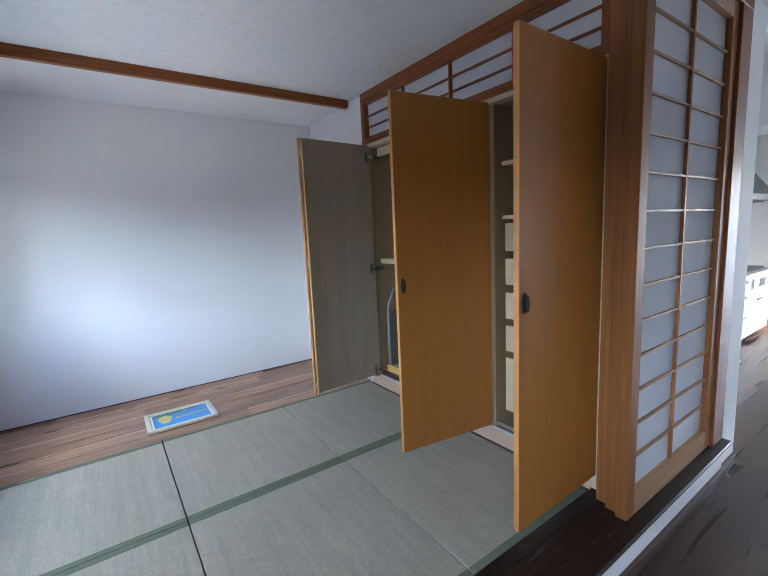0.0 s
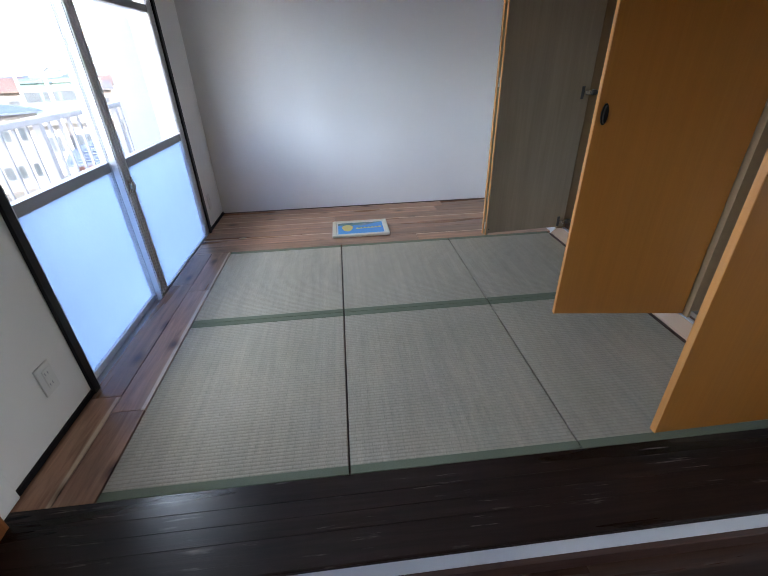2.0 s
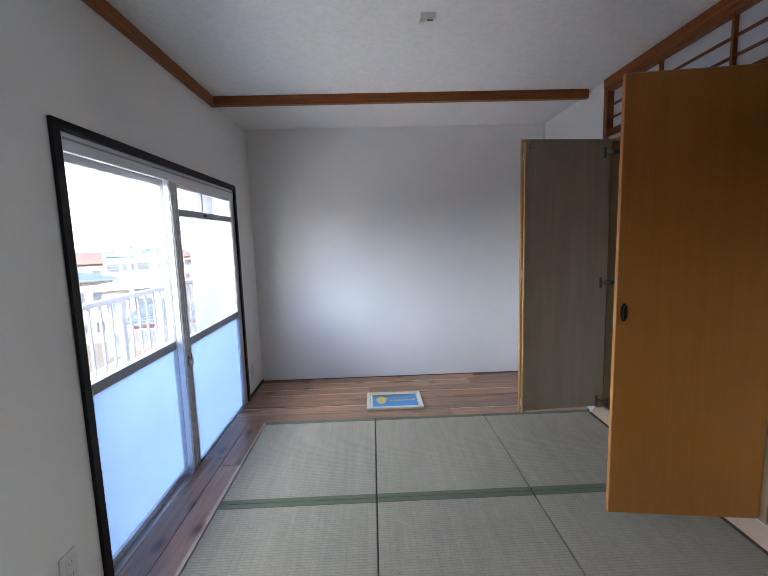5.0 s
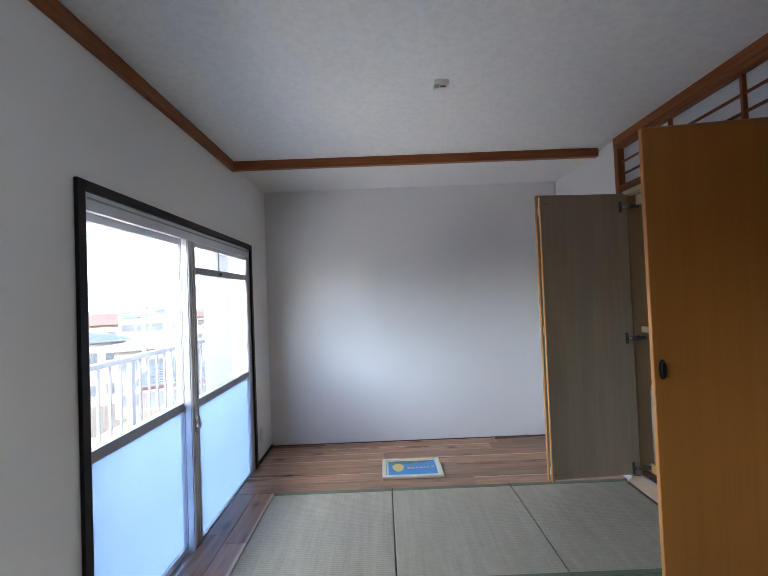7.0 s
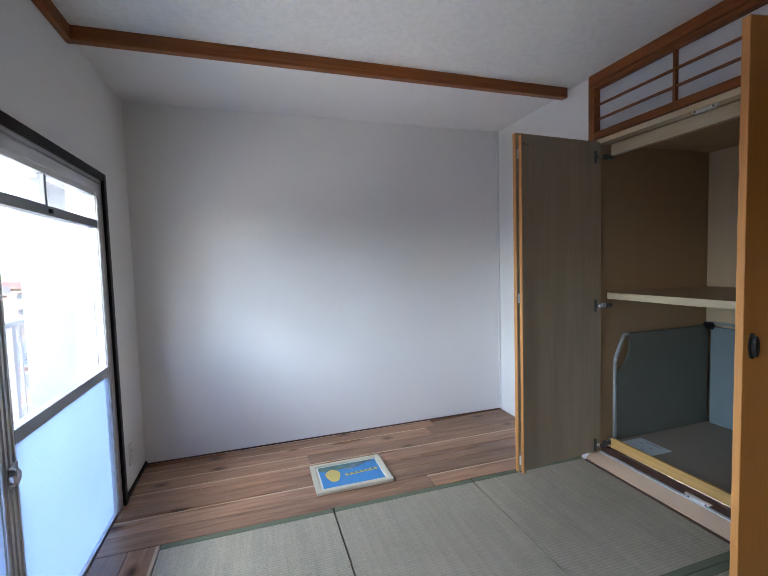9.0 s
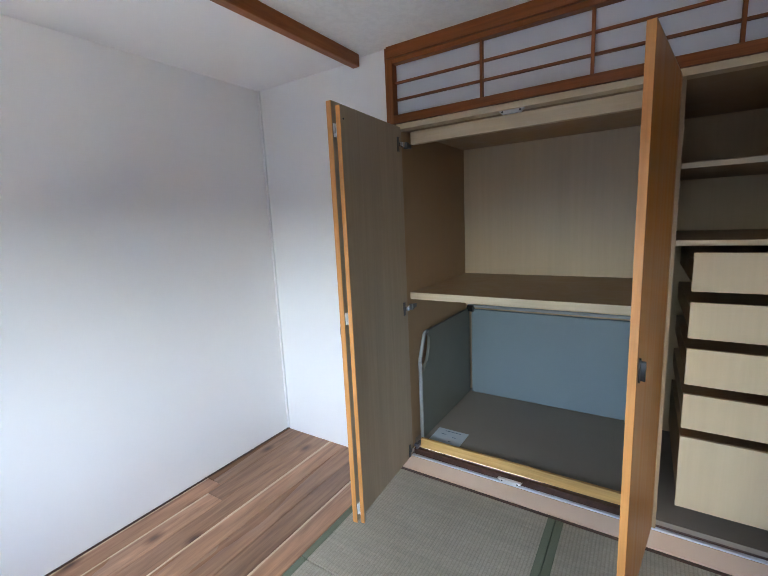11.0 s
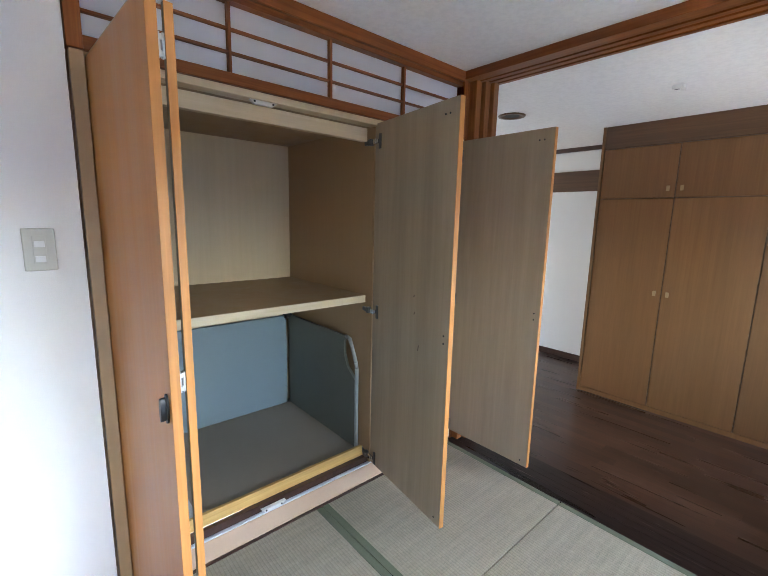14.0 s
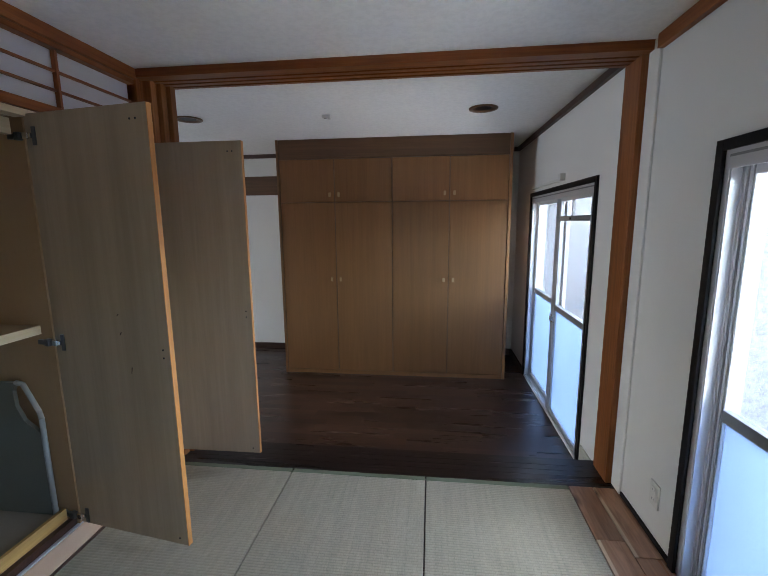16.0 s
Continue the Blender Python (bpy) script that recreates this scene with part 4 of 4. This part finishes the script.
ceiling_plug(1.21, 0.905, CEIL)
ceiling_plug(1.69, -1.09, CEIL2)
for x, y in ((0.578, -1.07), (2.73, -1.05)):
    t = thing("downlight", (x, y, CEIL2), "dark brown ring of a recessed downlight", "downlight", "recessed downlights")
    bm = bm_new()
    n = 36
    rings = [(0.105, 0.0), (0.102, -0.008), (0.078, -0.008), (0.07, 0.0), (0.055, -0.001)]
    vs = [[bm.verts.new((x * K + r * math.cos(math.tau * i / n), y * K + r * math.sin(math.tau * i / n), CEIL2 * K + h - 0.001)) for i in range(n)] for r, h in rings]
    for a, b in zip(vs, vs[1:]):
        for i in range(n):
            bm.faces.new((a[i], a[(i + 1) % n], b[(i + 1) % n], b[i]))
    part("ring", bm, M_WARDROBE_TOP, t, smooth=True)
    part("lamp_well", cyl(bm_new(), (x, y, CEIL2 - 0.003), (x, y, CEIL2 - 0.0005), 0.058, 32), M_BLACK, t)

rail = thing("curtain_rail", (0.0, -1.5, 1.6), "white curtain rail end above the window", "curtain rail")
part("rail", box(bm_new(), 0.0, 0.022, -2.0, -1.14, 1.592, 1.612, 0.002), M_PLASTIC, rail)
part("bracket", box(bm_new(), 0.0, 0.035, -1.155, -1.10, 1.59, 1.64, 0.003), M_PLASTIC, rail)

# ---- wardrobe in the next room ----
wd = thing("wardrobe", (1.3, -2.28, Z2), "tall brown wood-veneer wardrobe with small knobs", "wardrobe")
WF = -1.91
part("body", box(bm_new(), 0.235, 2.375, YB + 0.02, WF - 0.024, -0.15, 2.05), M_WARDROBE_TOP, wd)
for a, b in ((0.208, 0.235), (2.375, 2.398)):
    part("side_panel", box(bm_new(), a, b, YB + 0.02, WF + 0.006, Z2, CEIL2, 0.002), M_WARDROBE, wd)
part("filler", box(bm_new(), 0.235, 2.375, WF - 0.024, WF - 0.004, 1.902, CEIL2, 0.002), M_WARDROBE_TOP, wd, "darker top filler board")
part("plinth", box(bm_new(), 0.235, 2.375, WF - 0.03, WF - 0.004, Z2, -0.168, 0.001), M_WARDROBE, wd)
XC = (2.374, 1.841, 1.293, 0.762, 0.236)
for i in range(4):
    for z0, z1, kz in ((1.504, 1.898, 1.572), (-0.164, 1.498, 0.766)):
        x1, x0 = XC[i] - 0.004, XC[i + 1] + 0.004
        d = part("door", box(bm_new(), x0, x1, WF - 0.022, WF, z0, z1, 0.0015), M_WARDROBE, wd)
        kx = x0 + 0.04 if i % 2 == 0 else x1 - 0.04
        bm = cyl(bm_new(), (kx, WF, kz), (kx, WF + 0.014, kz), 0.006, 12)
        box(bm, kx - 0.011, kx + 0.011, WF + 0.012, WF + 0.022, kz - 0.02, kz + 0.02, 0.003)
        part("knob", bm, M_CLOSET, d, "small pale brass knob")
    if i:
        part("gap_strip", box(bm_new(), XC[i] - 0.0015, XC[i] + 0.0035, WF - 0.02, WF - 0.003, -0.164, 1.898), M_WARDROBE_TOP, wd)

# ---- kitchen end ----
base = thing("kitchen_cabinet", (6.3, 0.7, Z2), "white glossy kitchen cabinet with drawers and dark handles", "kitchen cabinet")
part("body", box(bm_new(), 5.2, 6.95, 0.42, 1.04, Z2 + 0.06, 0.49), M_WHITEGLOSS, base)
part("toe_kick", box(bm_new(), 5.2, 6.95, 0.46, 1.04, Z2, Z2 + 0.06), M_DARKTRIM, base)
for x0, x1 in ((5.21, 5.78), (5.79, 6.18), (6.19, 6.94)):
    zs = ((-0.14, 0.12), (0.125, 0.33), (0.335, 0.485)) if x0 < 6.1 else ((-0.14, 0.26), (0.27, 0.485))
    for z0, z1 in zs:
        d = part("drawer_front", box(bm_new(), x0, x1, 0.40, 0.42, z0, z1, 0.002), M_WHITEGLOSS, base)
        part("handle", box(bm_new(), (x0 + x1) / 2 - 0.09, (x0 + x1) / 2 + 0.09, 0.385, 0.40, z1 - 0.045, z1 - 0.03, 0.003), M_DARKMETAL, d, "dark bar handle")
worktop = thing("worktop", (6.0, 0.7, 0.49), "brushed steel kitchen worktop on cabinets", "worktop")
part("slab", box(bm_new(), 5.15, 6.97, 0.385, 1.045, 0.49, 0.525, 0.003), M_WORKTOP, worktop)
stove = thing("gas_stove", (6.5, 0.7, 0.525), "black gas stove with grates on the worktop", "stove")
part("top", box(bm_new(), 6.2, 6.9, 0.45, 0.95, 0.525, 0.545, 0.004), M_DARKMETAL, stove)
for x in (6.38, 6.72):
    bm = bm_new()
    tube(bm, [(x + 0.1 * math.cos(a), 0.66 + 0.1 * math.sin(a), 0.57) for a in (math.tau * i / 12 for i in range(13))], 0.006, 6)
    for a in range(4):
        tube(bm, [(x + 0.1 * math.cos(a * 1.571), 0.66 + 0.1 * math.sin(a * 1.571), 0.57), (x + 0.1 * math.cos(a * 1.571), 0.66 + 0.1 * math.sin(a * 1.571), 0.545)], 0.006, 6)
    part("grate", bm, M_STEEL, stove)
part("control_panel", box(bm_new(), 6.25, 6.85, 0.378, 0.384, 0.36, 0.46, 0.002), M_WHITEGLOSS, stove)
part("grill_window", box(bm_new(), 6.42, 6.62, 0.374, 0.378, 0.37, 0.45, 0.001), M_DARKMETAL, stove)
hood = thing("range_hood", (6.5, 0.75, 1.1), "dark grey sloping range hood on the kitchen wall", "range hood")
part("canopy", prism(bm_new(), [(0.42, 1.27), (1.045, 1.27), (1.045, 1.85), (0.80, 1.85), (0.42, 1.33)], "x", 6.1, 6.98), M_HOOD, hood)
part("filter", box(bm_new(), 6.2, 6.9, 0.5, 0.98, 1.255, 1.27), M_DARKMETAL, hood)

# ---- balcony ----
balcony = solid("balcony_slab", [(-1.2, -0.27, -4.5, 6.5, -0.45, -0.3)], M_CONCRETE, "grey concrete balcony floor")
rl = thing("balcony_railing", (-1.05, 1.0, -0.3), "white steel balcony railing with thin bars", "railing")
part("handrail", box(bm_new(), -1.09, -1.035, -4.4, 6.4, 0.735, 0.775, 0.005), M_DIMWHITE, rl)
part("lower_rail", box(bm_new(), -1.075, -1.045, -4.4, 6.4, -0.22, -0.19, 0.003), M_DIMWHITE, rl)
bar = mesh_of("baluster", box(bm_new(), -1.066, -1.048, -0.008, 0.008, -0.19, 0.735), M_DIMWHITE)
pst = mesh_of("railing_post", box(bm_new(), -1.08, -1.035, -0.022, 0.022, -0.3, 0.735), M_DIMWHITE)
for i in range(88):
    y = -4.3 + i * 0.122
    big = i % 9 == 1
    o = new("railing_post" if big else "baluster", pst if big else bar)
    o.parent = rl
    o.matrix_parent_inverse = WM[rl.name].inverted()
    o.location = (0, y * K, 0)
screen = thing("balcony_partition", (-0.65, -2.62, -0.3), "white balcony partition board with printed notice", "partition")
part("board", box(bm_new(), -1.03, -0.28, -2.63, -2.61, -0.25, 1.6, 0.003), M_DIMWHITE, screen)
part("frame", box(box(bm_new(), -1.05, -1.03, -2.64, -2.60, -0.3, 1.65), -1.03, -0.28, -2.64, -2.60, 1.6, 1.63), M_ALU, screen)


def lettering(text, at, size, mat, parent, rot):
    cu = bpy.data.curves.new("notice_text", "FONT")
    cu.body, cu.size, cu.align_x, cu.extrude = text, size, "CENTER", 0.0005
    ob = new("notice_text", cu)
    dg = bpy.context.evaluated_depsgraph_get()
    me = bpy.data.meshes.new_from_object(ob.evaluated_get(dg))
    bpy.data.objects.remove(ob)
    me.materials.append(mat)
    o = new("notice_text", me)
    o.parent = parent
    o.matrix_basis = WM[parent.name].inverted() @ (Matrix.Translation(Vector(at) * K) @ rot)
    return o


face_north = Matrix.Rotation(radians(180), 4, "Z") @ Matrix.Rotation(radians(90), 4, "X")
lettering("非常時にはここを破って", (-0.66, -2.608, 0.42), 0.034, M_PGREY, screen, face_north)
lettering("隣戸へ避難出来ます", (-0.66, -2.608, 0.36), 0.034, M_PGREY, screen, face_north)

# ---- the town outside ----
GZ = -8.5
M_GROUND = paint("town_ground", (0.05, 0.049, 0.047), 0.9, 3, 0.25, 0.2, 0.05)
M_HWALLS = [paint("pale_house_wall", c, 0.8, 40, 0.06) for c in ((0.135, 0.12, 0.10), (0.15, 0.147, 0.14), (0.10, 0.09, 0.08), (0.12, 0.10, 0.085))]
M_ROOFS = [paint("tiled_roof", c, 0.6, 12, 0.15) for c in ((0.022, 0.036, 0.065), (0.04, 0.04, 0.047), (0.055, 0.033, 0.026), (0.026, 0.058, 0.08))]
M_BRICKRED = paint("red_brick_cladding", (0.10, 0.034, 0.027), 0.8, 20, 0.15)
M_GREENWALL = paint("pale_green_cladding", (0.055, 0.11, 0.09), 0.7, 8, 0.08)
M_TEAL = paint("blue_grey_tower", (0.055, 0.09, 0.11), 0.6, 4, 0.08)
M_WINDOW = paint("far_window_glass", (0.03, 0.04, 0.05), 0.25, 4, 0.1)
M_WIRE = paint("dark_cable", (0.06, 0.06, 0.06), 0.6)
# distance haze is put into the hill colour
M_HILL = paint("haze_tinted_hills", (0.20, 0.29, 0.34), 1.0, 0.02, 0.15, 0.0, 0.004)
ground = single("ground", box(bm_new(), -2500, 1500, -2500, 2500, GZ - 1, GZ, k=1), M_GROUND, "grey town ground reaching the horizon", "", "structure")

# bright ground added near the building to throw sunlight up onto the ceiling
M_BOUNCE_GROUND = paint("pale_bounce_paving", (0.64, 0.625, 0.59), 0.85, 6, 0.1, 0.2, 0.3)
bounce_ground = single("bounce_pavement", box(bm_new(), -21, -1.6, -45, 60, GZ, GZ + 0.03, k=1), M_BOUNCE_GROUND, "pale concrete ground added below the balcony to bounce sunlight up", "", "structure")


def roof_mesh(w, d, z0, z1, hip, over=0.5):
    a, b = w / 2 + over, d / 2 + over
    bm = bm_new()
    h = min(b * 0.95, a * 0.8) if hip else 0.0
    low = [bm.verts.new(p) for p in ((-a, -b, z0), (a, -b, z0), (a, b, z0), (-a, b, z0))]
    up = [bm.verts.new(p) for p in ((-a, -b, z0 + 0.18), (a, -b, z0 + 0.18), (a, b, z0 + 0.18), (-a, b, z0 + 0.18))]
    r0, r1 = bm.verts.new((-a + h, 0, z1)), bm.verts.new((a - h, 0, z1))
    bm.faces.new(low[::-1])
    for i in range(4):
        j = (i + 1) % 4
        bm.faces.new((low[i], low[j], up[j], up[i]))
    bm.faces.new((up[0], up[1], r1, r0)), bm.faces.new((up[2], up[3], r0, r1))
    bm.faces.new((up[1], up[2], r1)), bm.faces.new((up[3], up[0], r0))
    return bm


def house(x, y, w, d, eave, ridge, wall, roof_mat, turn, label, hip=True, flat=False, rows=2, cols=4, name="house", ribs=0):
    t = thing(name, (x, y, GZ), label, "building", turn=turn, k=1)
    h = eave - GZ
    part("wall", box(bm_new(), -w / 2, w / 2, -d / 2, d / 2, 0, h, k=1), wall, t, local=True)
    if flat:
        part("roof", box(bm_new(), -w / 2 - 0.2, w / 2 + 0.2, -d / 2 - 0.2, d / 2 + 0.2, h, h + 0.4, k=1), roof_mat, t, local=True)
    else:
        r = part("roof", roof_mesh(w, d, h, ridge - GZ, hip), roof_mat, t, local=True)
        for i in range(ribs):
            f = (i + 0.5) / ribs
            part("roof_course", box(bm_new(), -w / 2 * (1 - 0.7 * f * hip), w / 2 * (1 - 0.7 * f * hip), -(d / 2 + 0.45) * (1 - f) - 0.06, -(d / 2 + 0.45) * (1 - f) + 0.02,
                                    h + 0.2 + (ridge - eave - 0.2) * f, h + 0.27 + (ridge - eave - 0.2) * f, k=1), roof_mat, r, local=True)
    step = h / rows if not flat else 3.0
    win_f = mesh_of("window", box(bm_new(), -0.75, 0.75, -0.05, 0.05, -0.6, 0.6, k=1), M_WINDOW)
    frm = mesh_of("window_frame", box(box(bm_new(), -0.85, 0.85, -0.07, 0.03, -0.7, -0.6, k=1), -0.85, 0.85, -0.07, 0.03, 0.6, 0.7, k=1), M_DIMWHITE)
    for r in range(rows):
        z = h - step * (r + 0.5)
        if z < 0.8:
            break
        for side in (0, 1):
            span = w if side == 0 else d
            n = cols if side == 0 else max(1, round(cols * d / w))
            for c in range(n):
                u = -span / 2 + span * (c + 0.5) / n
                m = Matrix.Translation((u, -d / 2, z)) if side == 0 else Matrix.Translation((w / 2, u, z)) @ Matrix.Rotation(radians(90), 4, "Z")
                for me, nm in ((win_f, "window"), (frm, "window_frame")):
                    o = new(nm, me)
                    o.parent = t
                    o.matrix_basis = m
    return t


# the facades look back towards the balcony
house(-33.1, 38.4, 15.0, 5.0, -2.2, -1.35, M_HWALLS[1], M_ROOFS[0], 41, "white house with a blue hipped roof", cols=7)
house(-21.2, 38.3, 6.0, 5.0, -2.6, -1.9, M_HWALLS[1], M_HWALLS[1], 30, "low white house with a pale roof", cols=3)
house(-15.1, 31.4, 5.0, 5.0, -4.4, -3.0, M_BRICKRED, M_ROOFS[0], 26, "red brick house with a dark ribbed roof", cols=3, rows=2, ribs=9)
house(-35.0, 62.0, 7.2, 9.0, -0.25, 0.2, M_GREENWALL, M_ROOFS[3], 29, "pale green workshop building", flat=True, cols=4)
house(-150, 262, 9.0, 9.0, 11.0, 12, M_TEAL, M_TEAL, 28, "blue-grey apartment tower far off", flat=True, rows=5, cols=4, name="apartment_tower")
house(-132, 272, 8.0, 8.0, 11.5, 12, M_TEAL, M_TEAL, 28, "second blue-grey apartment tower far off", flat=True, rows=5, cols=4, name="apartment_tower")
rnd = random.Random(12)
r = 19.0
while r < 190:
    n = int(5 + r / 16)
    for i in range(n):
        az = radians(-82 + 72 * (i + rnd.uniform(0.2, 0.8)) / n)
        x, y = -1 + r * math.sin(az) , -1 + r * math.cos(az)
        if (-44 < math.degrees(az) < -5 and r < 75) or math.hypot(x + 33, y - 38) < 13 or math.hypot(x + 35, y - 62) < 13 or x > -6:
            continue
        e = GZ + rnd.uniform(5.0, 6.8) + min(1.0, r / 150) * 0.6
        w, d = rnd.uniform(7, 11), rnd.uniform(6, 8)
        k = rnd.randrange(4)
        house(x, y, w, d, e, e + rnd.uniform(1.2, 2.2), M_HWALLS[rnd.randrange(4)], M_ROOFS[k], rnd.choice((10, 28, 45, -20)),
              ("house with a dark blue tiled roof", "house with a grey tiled roof", "house with a brown tiled roof", "house with a teal metal roof")[k], hip=rnd.random() < 0.6, rows=2, cols=3)
    r *= 1.3

for i, (x, y) in enumerate(((-9.5, 19.0), (-19.0, 33.0), (-30.0, 47.0))):
    t = thing("utility_pole", (x, y, GZ), "grey concrete utility pole with cross arms", "utility pole", "utility poles", k=1)
    part("pole", cyl(bm_new(), (x, y, GZ), (x, y, 1.6), 0.17, 10, 0.11, k=1), M_CONCRETE, t)
    for z in (1.3, 0.7):
        part("cross_arm", box(bm_new(), x - 0.9, x + 0.9, y - 0.06, y + 0.06, z - 0.05, z + 0.05, k=1), M_CONCRETE, t)
for z, dx in ((1.35, -0.8), (1.35, 0.8), (0.75, -0.8), (0.75, 0.8)):
    pts = []
    for (x0, y0), (x1, y1) in (((-2.0, 8.0), (-9.5, 19.0)), ((-9.5, 19.0), (-19.0, 33.0)), ((-19.0, 33.0), (-30.0, 47.0))):
        for s in range(6):
            f = s / 6
            pts.append((x0 + dx + (x1 - x0) * f, y0 + (y1 - y0) * f, z - 1.6 * f * (1 - f)))
    single("power_cable", tube(bm_new(), pts[6:], 0.018, 5, k=1), M_WIRE, "thin dark overhead power cable", "cable")

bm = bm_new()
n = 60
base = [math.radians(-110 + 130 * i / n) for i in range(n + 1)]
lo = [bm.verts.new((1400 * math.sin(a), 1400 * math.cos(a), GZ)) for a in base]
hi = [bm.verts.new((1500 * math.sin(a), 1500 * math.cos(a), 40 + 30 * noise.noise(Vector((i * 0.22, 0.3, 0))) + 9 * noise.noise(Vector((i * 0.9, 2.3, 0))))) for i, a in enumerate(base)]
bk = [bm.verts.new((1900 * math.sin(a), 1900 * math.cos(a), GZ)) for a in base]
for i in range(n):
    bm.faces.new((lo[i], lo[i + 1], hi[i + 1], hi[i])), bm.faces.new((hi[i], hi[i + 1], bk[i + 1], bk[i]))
single("backdrop_hills", bm, M_HILL, "blue-green hills on the horizon, haze put into their colour", "", "structure")

# ---- floorboards, piece by piece ----
def planks(parent, x0, x1, y0, y1, z, along, width, length, mat, gap=0.0012, thick=0.014, seed=1, names="floorboard", edge=0.0012):
    rnd = random.Random(seed)
    cache = {}
    u0, u1, v0, v1 = (x0, x1, y0, y1) if along == "x" else (y0, y1, x0, x1)
    rows = max(1, round((v1 - v0) / width))
    w = (v1 - v0) / rows
    for r in range(rows):
        u = u0 - rnd.uniform(0, 0.8) * length
        while u < u1:
            a, b = max(u, u0), min(u + length, u1)
            u += length
            if b - a < 0.02:
                continue
            key = round(b - a, 3)
            if key not in cache:
                bm = bm_new()
                du, dv = key / 2 - gap, w / 2 - gap
                box(bm, *((-du, du, -dv, dv) if along == "x" else (-dv, dv, -du, du)), -thick, 0.0)
                top = [e for e in bm.edges if all(vv.co.z > -1e-6 for vv in e.verts)]
                if edge > 0:
                    bmesh.ops.bevel(bm, geom=top, offset=edge, segments=1, affect="EDGES")
                cache[key] = mesh_of(names, bm, mat)
            o = new(names, cache[key])
            o.parent = parent
            c, d = (a + b) / 2, v0 + (r + 0.5) * w
            p = Vector((c, d, z) if along == "x" else (d, c, z)) * K
            o.matrix_basis = WM[parent.name].inverted() @ Matrix.Translation(p)


part("board_base", box(bm_new(), 0.0, 2.37, 0.0, YF, -0.04, -0.016), M_DARKTRIM, floor_north)
planks(floor_north, 0.0, XR, 1.7035, YF, 0.0, "x", 0.115, 1.8, M_ACACIA_X, seed=3)
planks(floor_north, 0.0, 0.231, 0.0, 1.7025, 0.0, "y", 0.115, 0.86, M_ACACIA_Y, seed=5)
planks(floor_south, 0.0, 3.5, YB, -0.19, Z2, "x", 0.075, 0.62, M_WALNUT, gap=0.0, seed=7, edge=0.0)
planks(floor_south, 3.5, XE, YB, 1.05, Z2, "x", 0.14, 1.6, M_WALNUT, gap=0.0, seed=8, edge=0.0)
